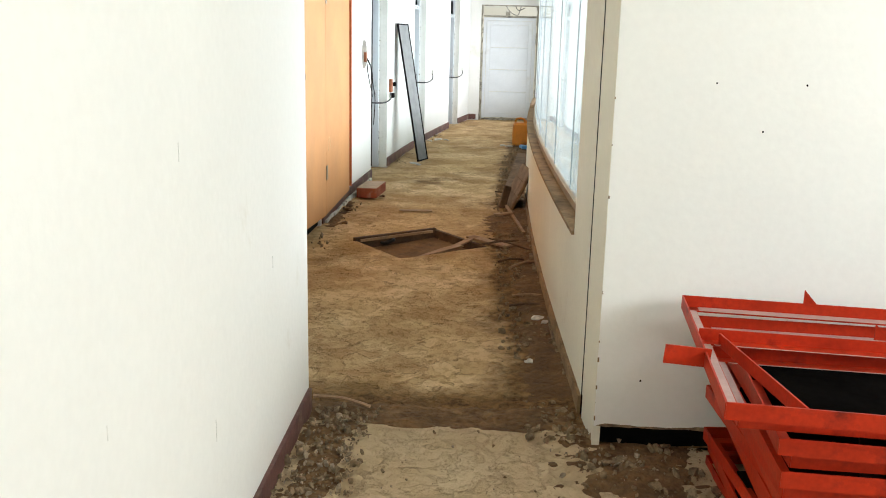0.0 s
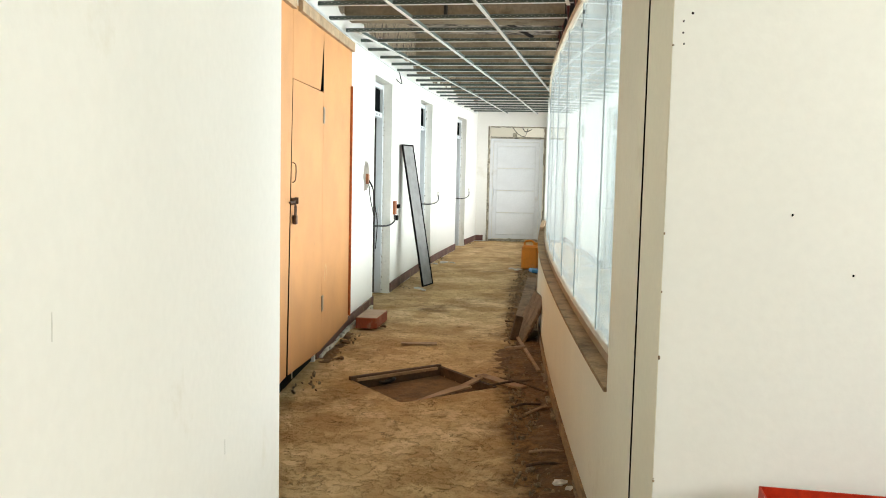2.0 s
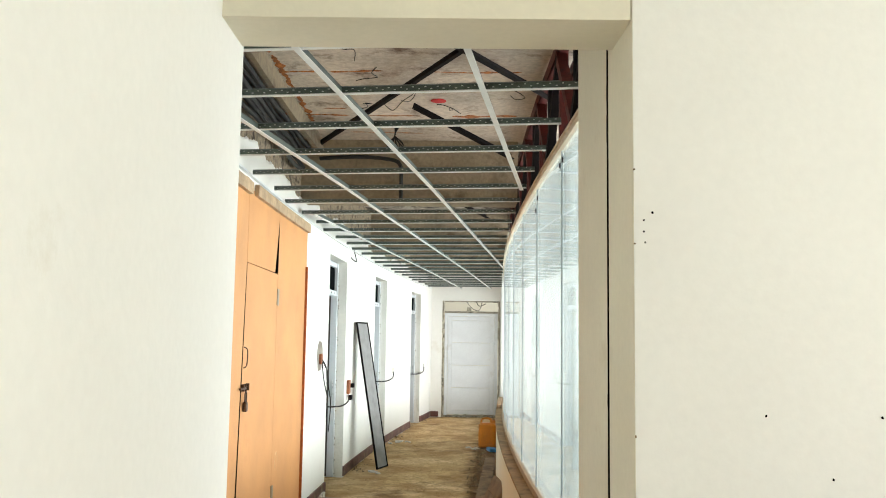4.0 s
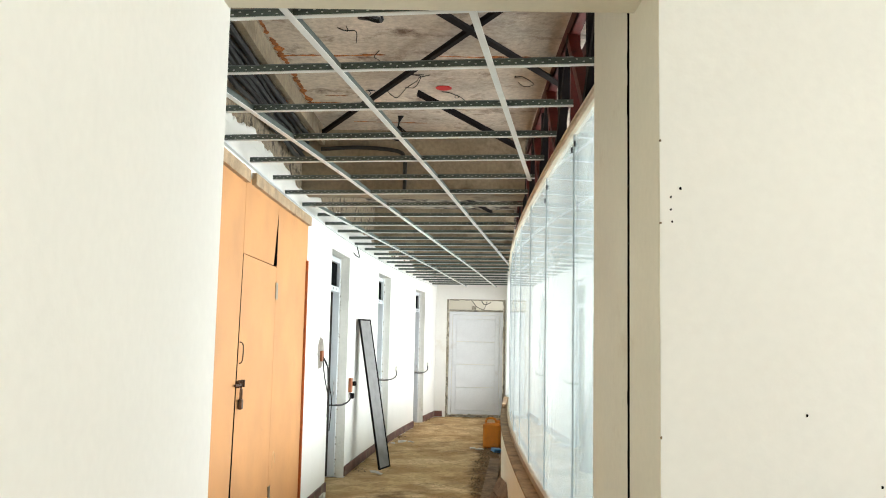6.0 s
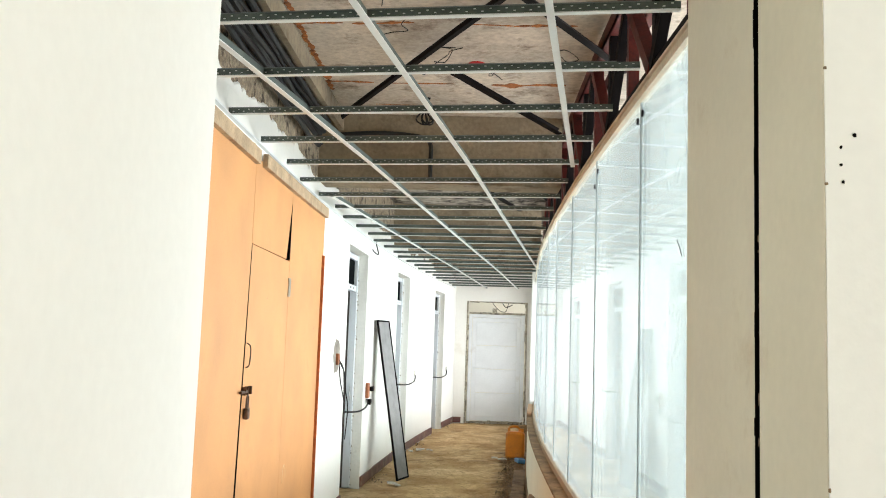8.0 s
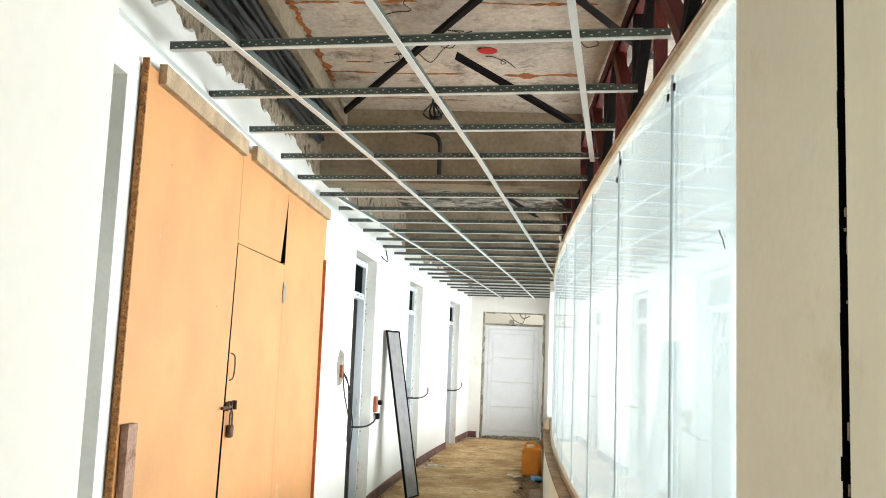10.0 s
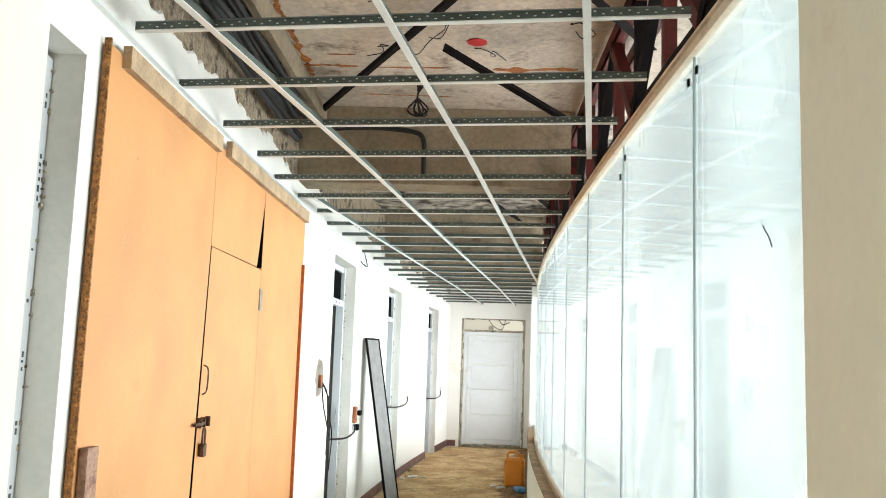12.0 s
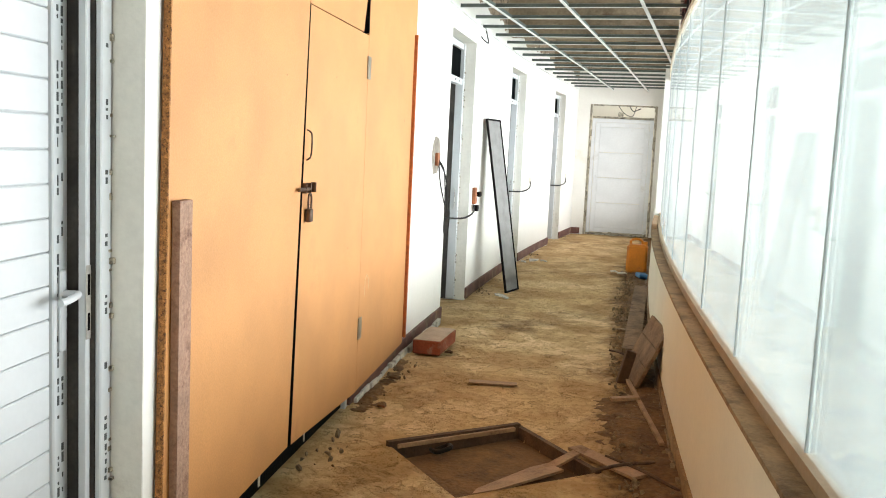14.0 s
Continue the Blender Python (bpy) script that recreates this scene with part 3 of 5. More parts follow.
box(bm, -1.4, 2.6, 19.6, 19.7, -0.2, 3.6)
structure("wall_beyond", bm, CREAM, "pale wall beyond the end door")
# skirtings
bm = bmesh.new()
bowed(bm, XLOB, -3.5, 2.54, 0, 0.10, 0.0, 0.015, 10)
structure("baseboard_lobby", bm, BASE, "dark red dusty skirting")
for i, (a, b) in enumerate([(4.1, 4.6), (6.40, 9.05), (10.15, 12.32), (13.36, 15.82), (16.85, END)]):
    bm = bmesh.new()
    bowed(bm, XL, a, b, 0, 0.105, 0.0, 0.016)
    structure("baseboard_left", bm, BASE, "dark red stone skirting covered with dust")
bm = bmesh.new()
box(bm, -0.55, EX0 - 0.06, END - 0.015, END, 0, 0.11)
structure("baseboard_end", bm, BASE, "dark red skirting on the end wall")
bm = bmesh.new()
bowed(bm, XR, 2.62, 13.9, 0, 0.085, -0.014, 0.0)
structure("baseboard_right", bm, SILL, "dusty brown skirting")
# ceilings
bm = bmesh.new()
box(bm, -2.2, 1.45, 2.5, 7.6, 3.28, 3.42)
structure("ceiling", bm, SLAB, "stained bare concrete soffit above the open grid")
bm = bmesh.new()
box(bm, -2.2, 1.45, 7.6, 12.0, 3.27, 3.42)
box(bm, -2.0, 1.4, 12.0, END + 0.2, 3.27, 3.42)
structure("ceiling_far", bm, SLABFAR, "dark brown stained soffit beyond the cross beam")
bm = bmesh.new()
for yb in (7.5, 11.9, 15.6):
    box(bm, -2.0, XR(yb) + 0.12, yb, yb + 0.28, 2.74, 3.279)
structure("ceiling_beam", bm, BEAM, "brown concrete cross beams under the soffit")
bm = bmesh.new()
box(bm, -1.0, 3.6, -3.6, 2.53, 3.3, 3.4)
structure("ceiling_lobby", bm, PLASTER, "white ceiling of the lobby")
bm = bmesh.new()
box(bm, 3.5, 3.6, -3.6, 2.28, -0.2, 3.3)
structure("wall_lobby_right", bm, PLASTER, "white wall of the lobby")
bm = bmesh.new()
box(bm, -0.95, 3.6, -3.7, -3.6, -0.2, 3.3)
structure("wall_lobby_back", bm, PLASTER, "white wall behind")
# hall behind the glass
bm = bmesh.new()
box(bm, 6.1, 6.2, 2.5, 18.3, -0.2, 3.5)
structure("wall_hall_far", bm, PLASTER, "white wall of the hall behind the glass")
bm = bmesh.new()
bowed(bm, XR, 2.6, 14.59, -0.159, -0.02, 0.245, 5.2)
structure("floor_hall", bm, PLASTER, "pale dusty floor of the hall behind the glass")
bm = bmesh.new()
box(bm, 1.3, 6.1, 14.6, 14.7, -0.2, 3.5)
structure("wall_hall_end", bm, PLASTER, "white end wall of the hall")
bm = bmesh.new()
box(bm, 0.9, 6.1, 2.59, 14.6, 3.46, 3.5)
structure("ceiling_hall", bm, HALLSOFFIT, "grey concrete ceiling of the hall")
# rooms behind the left wall: enclosure added to keep the door gaps dark
bm = bmesh.new()
box(bm, -3.3, -3.2, 2.2, 18.3, -0.2, 3.3)
box(bm, -3.2, -1.5, 18.2, 18.3, -0.2, 3.3)
box(bm, -3.2, -1.62, 2.2, 2.3, -0.2, 3.3)
for yy in (4.4, 7.6, 11.2, 14.6):
    box(bm, -3.2, XL(yy) - 0.23, yy, yy + 0.1, -0.2, 2.75)
structure("wall_rooms", bm, ROUGH, "bare wall added to close the side rooms so door gaps stay dark")
bm = bmesh.new()
box(bm, -3.2, -1.5, 2.3, 18.2, 2.75, 2.8)
structure("ceiling_rooms", bm, ROUGH, "bare ceiling added to keep light out of the side rooms")

# ---------------------------------------------------------------- glass front

SEAMS = [3.125, 4.10, 5.19, 6.24, 7.30, 8.36, 9.42, 10.48, 11.54, 12.60, 13.88]
gf = thing("window_1", "long bowed glass front with dusty clear panes in tan frames", "window", kind="structure")
bm = bmesh.new()
bowed(bm, XR, 3.125, 13.9, 0.673, 0.712, 0.062, 0.125, 0.15)
part("bottom_rail", bm, FRAMEWOOD, gf)
bm = bmesh.new()
bowed(bm, XR, 3.125, 13.9, 2.462, 2.484, 0.066, 0.10, 0.15)
bowed(bm, XR, 3.125, 13.9, 2.4845, 2.510, 0.080, 0.14, 0.15)
bowed(bm, XR, 3.125, 13.9, 2.5105, 2.520, 0.070, 0.14, 0.15)
part("top_rail", bm, CREAMBAND, gf, "cream moulded top rail")
for a, b in zip(SEAMS, SEAMS[1:]):
    bm = bmesh.new()
    n = 6
    last = None
    for i in range(n + 1):
        yy = a + 0.0008 + (b - a - 0.0016) * i / n
        ring = [bm.verts.new((XR(yy) + 0.085 + o, yy, z)) for o, z in ((0, 0.708), (0, 2.47), (0.008, 2.47), (0.008, 0.708))]
        if last:
            for k in range(4):
                bm.faces.new((last[k], last[(k + 1) % 4], ring[(k + 1) % 4], ring[k]))
        else:
            bm.faces.new(ring)
        last = ring
    bm.faces.new(last[::-1])
    pane = part("pane", bm, GLASS, gf)
    pane.visible_shadow = False
for s in SEAMS[1:-1]:
    bm = bmesh.new()
    beam(bm, (XR(s) + 0.086, s, 0.713), (XR(s) + 0.086, s, 2.465), 0.0095, 0.0026, (0, 1, 0))
    part("seam", bm, SEAMGREY, gf, "dark silicone joint")

# ---------------------------------------------------------------- ceiling grid


def xb(y):
    """The middle runner of the ceiling grid."""
    pts = [(2.0, -0.745), (3.05, -0.597), (6.0, -0.18), (9.0, 0.207), (14.1, 0.87), (19.0, 1.45)]
    for (a, p), (b, q) in zip(pts, pts[1:]):
        if a <= y <= b:
            return p + (q - p) * (y - a) / (b - a)
    return pts[-1][1]


GZ = 2.595
for off, y0, y1 in ((-1.21, 7.35, 18.05), (-0.605, 3.0, 18.05), (0.0, 2.56, 14.3), (0.62, 2.56, 6.0)):
    run = thing("ceiling_runner", "white-faced galvanised ceiling grid runner", "ceiling grid", "ceiling grid runners")
    ys = [y0] + [v for v in (6.0, 9.0, 14.1) if y0 < v < y1] + [y1]
    bm, bm2 = bmesh.new(), bmesh.new()
    for a, b in zip(ys, ys[1:]):
        pa, pb = Vector((xb(a) + off, a, GZ)), Vector((xb(b) + off, b, GZ))
        beam(bm, pa, pb, 0.026, 0.004)
        beam(bm2, pa + Vector((0, 0, 0.018)), pb + Vector((0, 0, 0.018)), 0.004, 0.034)
    part("flange", bm, TEE, run)
    part("web", bm2, STEEL, run)
k = 0
yrow = 3.06
while yrow < 17.9:
    def row_end(f, o):
        x = xb(yrow)
        for _ in range(8):
            y = yrow - 0.13 * (x - xb(yrow))
            x = f(y) + o
        return Vector((x, yrow - 0.13 * (x - xb(yrow)), GZ))
    pa, pb = row_end(XL, 0.004 + 0.02 * (k % 3)), row_end(XR, 0.085 if yrow < 13.9 else -0.01)
    row = thing("ceiling_cross_bar", "perforated galvanised ceiling cross channel with white lower edge", "ceiling grid", "ceiling cross bars")
    bm, bm2 = bmesh.new(), bmesh.new()
    lift = Vector((0, 0, 0.008))
    beam(bm, pa + lift, pb + lift, 0.024, 0.004)
    beam(bm2, pa + lift + Vector((0, 0, 0.015)), pb + lift + Vector((0, 0, 0.015)), 0.02, 0.025)
    part("flange", bm, TEE, row)
    part("channel", bm2, STEEL, row)
    bm3 = bmesh.new()
    up = Vector((0, 0, 0.0375))
    beam(bm3, pa + up, pb.lerp(pa, 0.05) + up, 0.024, 0.003)
    part("lip", bm3, ALU, row)
    bm4 = bmesh.new()
    run_ = (pb - pa)
    count = int(run_.length / (0.026 if yrow < 7.5 else 0.05))
    side = Vector((run_.y, -run_.x, 0)).normalized() * 0.0102
    if yrow < 9.0:
        for q in range(1, count):
            c = pa + run_ * (q / count) + Vector((0, 0, 0.019 if q % 2 else 0.028)) + side * (1 if side.y < 0 else -1)
            beam(bm4, c - run_.normalized() * 0.004, c + run_.normalized() * 0.004, 0.002, 0.003)
        part("perforation", bm4, TEE, row, "row of small pressed slots")["kind"] = "stuff"
    k += 1
    yrow += 0.595
bm = bmesh.new()
bowed(bm, XL, 2.45, END, GZ - 0.004, GZ, 0.0, 0.024)
bowed(bm, XL, 2.45, END, GZ, GZ + 0.026, 0.0, 0.003)
structure("trim_wall_angle", bm, TEE, "white wall angle of the ceiling grid")

# ---------------------------------------------------------------- side doors


def side_door(number, y0, y1, top, ajar):
    """A white PVC door with a dark transom, set deep in its plaster reveal."""
    w = y1 - y0
    h = w / 2
    at = along(XL, (y0 + y1) / 2)
    d = thing("door_%d" % number, "white PVC door standing ajar under a dark transom light", "door", kind="structure", at=at)
    for side in (-1, 1):
        part("reveal", boxm(-0.095, 0.001, min(side * h, side * (h - 0.004)), max(side * h, side * (h - 0.004)), 0.0, top), JAMB, d, "bare grey plaster reveal")
    part("reveal_head", boxm(-0.095, 0.001, -h + 0.004, h - 0.004, top - 0.004, top), JAMB, d)
    for side in (-1, 1):
        a, b = sorted((side * (h - 0.004), side * (h - 0.012)))
        bm = bmesh.new()
        r = random.Random(number * 10 + side)
        z = 0.02
        while z < top - 0.06:
            l = r.uniform(0.006, 0.02)
            e = r.uniform(0.004, 0.010)
            box(bm, -0.12, -0.0945 + r.uniform(0.0, 0.012), a - (e if side > 0 else 0.0), b + (0.0 if side > 0 else e), z, z + l, 0.0015)
            z += l + r.choice((0.015, 0.05, 0.09, 0.14))
        part("foam_seal", bm, FOAM, d, "crumbling sealing foam")
    f = h - 0.006
    bm = bmesh.new()
    for side in (-1, 1):
        a, b = sorted((side * f, side * (f - 0.055)))
        box(bm, -0.115 if number == 1 else -0.172, -0.096, a, b, 0.0, top - 0.02, 0.004)
        a, b = sorted((side * (f - 0.055), side * (f - 0.078)))
        if number == 1:
            box(bm, -0.152, -0.128, a, b, 0.0, top - 0.07, 0.003)
    box(bm, -0.165, -0.105, -f + 0.055, f - 0.055, top - 0.075, top - 0.02, 0.004)
    box(bm, -0.165, -0.105, -f + 0.055, f - 0.055, 2.03, 2.09, 0.004)
    fr = part("door_frame", bm, PVC, d, "white PVC frame with printed film strips")
    bm = bmesh.new()
    r = random.Random(number)
    z = 0.1
    while z < 2.3:
        l = r.uniform(0.006, 0.02)
        box(bm, -0.0962, -0.0952, f - 0.03 - r.uniform(0, 0.006), f - 0.022, z, z + l)
        z += l + r.choice((0.008, 0.012, 0.012, 0.14))
    for yy, l in ((-0.3, 0.02), (-0.27, 0.03), (-0.1, 0.02), (-0.07, 0.03), (0.12, 0.02), (0.15, 0.03), (0.3, 0.04)):
        box(bm, -0.1045, -0.104, yy, yy + l, 2.05, 2.068)
    part("film_print", bm, PRINT, fr, "dark print marks on protective film")
    # dark strip added over the wall end to give the slit its shade
    part("jamb_shade_strip", boxm(-0.222, -0.1155 if number == 1 else -0.1725, f - 0.0545, h - 0.0045, 0.0, top - 0.02), JAMBSHADE, d, "dark strip added for the shaded slit beside the frame")
    part("transom_pane", boxm(-0.14, -0.132, -f + 0.055, f - 0.056, 2.09, top - 0.075), TRANSOM, d, "dark transom glass")
    part("strike_plate", boxm(-0.1278, -0.126, f - 0.079, f - 0.055, 0.86, 1.07, 0.001), STRIKE, d, "metal strike plate")
    for zz, hh in ((0.885, 0.05), (0.985, 0.06)):
        part("strike_slot", boxm(-0.126, -0.1255, f - 0.073, f - 0.061, zz, zz + hh), DARK, d, "dark slot of the strike plate")
    # leaf, hinged at the near side and drawn a little inwards
    lw = 2 * f - 0.113
    bm = bmesh.new()
    box(bm, -0.05, 0.0, 0.0, 0.055, 0, 2.0, 0.004)
    box(bm, -0.05, 0.0, lw - 0.075, lw, 0, 2.0, 0.004)
    box(bm, -0.05, 0.0, 0.055, lw - 0.075, 0, 0.07, 0.004)
    box(bm, -0.05, 0.0, 0.055, lw - 0.075, 1.93, 2.0, 0.004)
    box(bm, -0.046, -0.022, 0.0551, lw - 0.0751, 0.0701, 1.9299)
    leaf = part("leaf", bm, PVC, d, "white leaf of grooved boards")
    leaf.matrix_basis = pose(-0.168, -f + 0.06, 0.015, 0, 0, ajar)
    board = finish("board", boxm(-0.0219, -0.01, 0.056, lw - 0.076, 0.001, 0.092, 0.004), PVC)
    for i in range(20):
        o = new("board", board)
        o.parent = leaf
        o.matrix_basis = pose(0, 0, 0.07 + i * 0.093)
    bm = bmesh.new()
    r = random.Random(number + 40)
    for col in (0.052, 0.030):
        z = 0.05
        while z < 1.92:
            l = r.uniform(0.008, 0.03)
            w = r.uniform(0.004, 0.011)
            box(bm, 0.0, 0.001, lw - col - w / 2, lw - col + w / 2, z, z + l)
            z += l + r.choice((0.006, 0.008, 0.01, 0.03, 0.11))
    part("film_print", bm, PRINT, leaf)
    bm = bmesh.new()
    box(bm, 0.0, 0.012, lw - 0.055, lw - 0.025, 0.81, 1.04, 0.004)
    tube(bm, smooth_path([(0.01, lw - 0.04, 0.975), (0.045, lw - 0.04, 0.975), (0.055, lw - 0.045, 0.975), (0.055, lw - 0.09, 0.968), (0.052, lw - 0.13, 0.965)], 5), 0.0105, 8)
    part("handle", bm, PVC, leaf, "white lever handle on a long plate")
    return d


for i, ((a, b, top), ajar) in enumerate(zip(DOORS, (1.8, 20.0, 17.0, 13.0))):
    side_door(i + 1, a, b, top, ajar)

# ---------------------------------------------------------------- end door
ed = thing("door_5", "white panelled door with foam-filled gaps under an open transom", "door", kind="structure", at=pose((EX0 + EX1) / 2, END, 0))
hw = (EX1 - EX0) / 2
bm = bmesh.new()
r = random.Random(3)
for side in (-1, 1):
    z = 0.0
    while z < EZ - 0.02:
        l = r.uniform(0.04, 0.13)
        a, b = sorted((side * hw, side * (hw - r.uniform(0.02, 0.05))))
        box(bm, a, b, -0.004 + r.uniform(-0.012, 0.01), 0.1, z, min(z + l, EZ), 0.004)
        z += l * r.uniform(0.9, 1.05)
x = -hw + 0.05
while x < hw - 0.05:
    l = r.uniform(0.05, 0.14)
    box(bm, x, min(x + l, hw - 0.05), -0.002 + r.uniform(-0.01, 0.01), 0.1, EZ - r.uniform(0.012, 0.03), EZ, 0.003)
    box(bm, x, min(x + l, hw - 0.05), -0.03 + r.uniform(-0.01, 0.01), 0.1, 0.0, r.uniform(0.03, 0.06), 0.003)
    x += l
part("foam_seal", bm, FOAM, ed, "rough sealing foam and plaster rubble round the frame")
bm = bmesh.new()
for side in (-1, 1):
    a, b = sorted((side * (hw - 0.05), side * (hw - 0.115)))
    box(bm, a, b, 0.01, 0.08, 0.03, 2.10, 0.005)
box(bm, -hw + 0.115, hw - 0.115, 0.01, 0.08, 2.035, 2.10, 0.005)
part("door_frame", bm, ENDPVC, ed, "white ENDPVC frame")
bm = bmesh.new()
box(bm, -hw + 0.05, hw - 0.05, 0.03, 0.09, 2.10, 2.14, 0.004)
part("transom_bar", bm, FOAM, ed, "rough bar below the transom")
bm = bmesh.new()
box(bm, -hw + 0.12, -hw + 0.2, 0.02, 0.07, 0.05, 2.03, 0.004)
box(bm, hw - 0.2, hw - 0.12, 0.02, 0.07, 0.05, 2.03, 0.004)
box(bm, -hw + 0.2, hw - 0.2, 0.02, 0.07, 0.05, 0.13, 0.004)
box(bm, -hw + 0.2, hw - 0.2, 0.02, 0.07, 1.95, 2.03, 0.004)
leaf = part("leaf", bm, ENDPVC, ed, "white door leaf")
pan = finish("panel", boxm(-hw + 0.2, hw - 0.2, 0.03, 0.055, 0.003, 0.452, 0.004), ENDPVC)
for i in range(4):
    o = new("panel", pan)
    o.parent = leaf
    o.matrix_basis = pose(0, 0, 0.13 + i * 0.455)
bm = bmesh.new()
box(bm, -hw + 0.135, -hw + 0.165, 0.008, 0.02, 0.92, 1.12, 0.003)
tube(bm, [(-hw + 0.15, 0.01, 1.06), (-hw + 0.15, -0.035, 1.06), (-hw + 0.25, -0.04, 1.06)], 0.009)
part("handle", bm, ENDPVC, leaf, "white lever handle")
bm = bmesh.new()
tube(bm, smooth_path([(-0.1, 0.05, 2.34), (0.02, 0.04, 2.2), (0.16, 0.04, 2.16), (0.22, 0.05, 2.33)], 5), 0.006)
tube(bm, smooth_path([(0.1, 0.06, 2.34), (0.17, 0.05, 2.25), (0.3, 0.05, 2.3)], 5), 0.008)
part("loose_cable", bm, CABLE, ed, "loose cables in the transom opening")
part("block", boxm(-0.09, 0.0, 0.03, 0.09, 2.14, 2.22, 0.006), FOAM, ed)

# ---------------------------------------------------------------- chipboard closure
cb = thing("chipboard_partition", "orange chipboard closure nailed over a wide doorway, with a padlocked door", "partition", at=pose(0, 0, 0))
O0, O1 = 0.012, 0.03


def plate(name, corners, o0=O0, o1=O1, label="", material=CHIP, parent=None):
    """A flat sheet on the wall, from its (y, z) corners."""
    bm = bmesh.new()
    n = len(corners)
    vs = [bm.verts.new((XL(yy) + o, yy, z)) for o in (o0, o1) for yy, z in corners]
    bm.faces.new(vs[:n])
    bm.faces.new(vs[n:][::-1])
    for k in range(n):
        bm.faces.new((vs[k], vs[(k + 1) % n], vs[n + (k + 1) % n], vs[n + k]))
    return part(name, bm, material, parent or cb, label)


def sheet(name, y0, y1, z0, z1, o0=O0, o1=O1, label="", material=CHIP):
    return plate(name, [(y0, z0), (y1, z0), (y1, z1), (y0, z1)], o0, o1, label, material)


plate("sheet", [(4.165, 0.10), (5.338, 0.12), (5.475, 2.02), (5.478, 2.50), (4.205, 2.50)])
plate("sheet", [(5.482, 2.026), (6.37, 2.026), (6.47, 2.38), (6.476, 2.50), (5.482, 2.50)])
plate("sheet", [(6.467, 0.065), (7.60, 0.10), (7.60, 2.17), (7.655, 2.172), (7.655, 2.50), (6.479, 2.50), (6.479, 2.02)])
plate("raw_edge", [(4.157, 0.11), (4.1645, 0.11), (4.2045, 2.52), (4.197, 2.52)], 0.008, 0.031, "raw brown chipboard edge", CHIPEDGE)
sheet("raw_edge", 7.601, 7.622, 0.14, 2.17, 0.0, 0.05, label="raw reddish chipboard edge", material=RAWRED)
# black boards added so the gaps in the chipboard read as shade
sheet("shade_backing", 5.3, 6.6, 1.9, 2.45, -0.01, 0.006, label="black board added for the shade behind the gap", material=GAPSHADE)
sheet("shade_backing", 4.66, 6.32, 0.10, 1.899, -0.06, -0.045, label="black board added for the shade behind the door gap", material=GAPSHADE)
cd = plate("door", [(5.380, 0.115), (6.464, 0.06), (6.476, 2.018), (5.488, 2.022)], label="chipboard door with bolt and padlock")
# black strips paint the shaded gap onto the door and sheet edges
plate("raw_edge", [(5.371, 0.113), (5.3795, 0.113), (5.4875, 2.024), (5.483, 2.024)], 0.004, 0.0308, "raw edge of the chipboard door, black for the shaded gap", GAPSHADE, cd)
plate("raw_edge", [(6.462, 2.03), (6.4785, 2.03), (6.4785, 2.40), (6.476, 2.40)], 0.004, 0.0308, "raw chipboard edge, black for the shaded gap", GAPSHADE)
bm = bmesh.new()
for yy in (5.395, 5.43):
    tube(bm, [(XL(yy) + 0.045, yy - 0.045, 1.235), (XL(yy) + 0.045, yy + 0.06, 1.235)], 0.008)
box(bm, XL(5.45) + 0.03, XL(5.45) + 0.036, 5.42, 5.60, 1.230, 1.243)
for yy in (5.43, 5.49, 5.56):
    box(bm, XL(yy) + 0.031, XL(yy) + 0.054, yy - 0.004, yy + 0.004, 1.218, 1.262)
part("bolt", bm, WORN, cd, "worn metal sliding bolt")
bm = bmesh.new()
tube(bm, smooth_path([(XL(5.49) + 0.05, 5.472, 1.15), (XL(5.49) + 0.05, 5.472, 1.2), (XL(5.49) + 0.05, 5.49, 1.215), (XL(5.49) + 0.05, 5.508, 1.2), (XL(5.49) + 0.05, 5.508, 1.15)], 4), 0.005)
box(bm, XL(5.49) + 0.035, XL(5.49) + 0.062, 5.472, 5.508, 1.09, 1.15, 0.005)
part("padlock", bm, WORN, cd, "hanging metal padlock")
bm = bmesh.new()
tube(bm, smooth_path([(XL(5.5) + 0.03, 5.485, 1.36), (XL(5.5) + 0.05, 5.485, 1.38), (XL(5.5) + 0.052, 5.485, 1.47), (XL(5.5) + 0.03, 5.485, 1.49)], 5), 0.0038)
part("pull_handle", bm, WORN, cd, "small metal pull handle")
for z in (1.85, 0.42):
    part("hinge", boxm(XL(6.5) + 0.03, XL(6.5) + 0.036, 6.455, 6.52, z - 0.06, z + 0.06), CHROME, cd, "metal butt hinge")
for y0, y1, z0 in ((4.30, 5.46, 2.455), (5.62, 7.64, 2.47)):
    bm = bmesh.new()
    bowed(bm, XL, y0, y1, z0, z0 + 0.075, 0.0305, 0.06, 0.4)
    part("batten", bm, PALEWOOD, cb, "rough wooden batten")
part("batten", bowed(bmesh.new(), XL, 4.20, 4.285, 0.06, 1.25, 0.0345, 0.06, 0.4), BATTEN, cb, "stained brown upright batten")
part("batten", bowed(bmesh.new(), XL, 5.40, 5.46, 2.03, 2.56, 0.0, 0.029, 0.4), WOOD, cb)
# black block in place of the shaded opening under the boards
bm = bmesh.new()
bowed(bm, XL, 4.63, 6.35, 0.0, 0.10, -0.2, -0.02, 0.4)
structure("threshold_shade", bm, GAPSHADE, "black block for the shade below the chipboard closure")

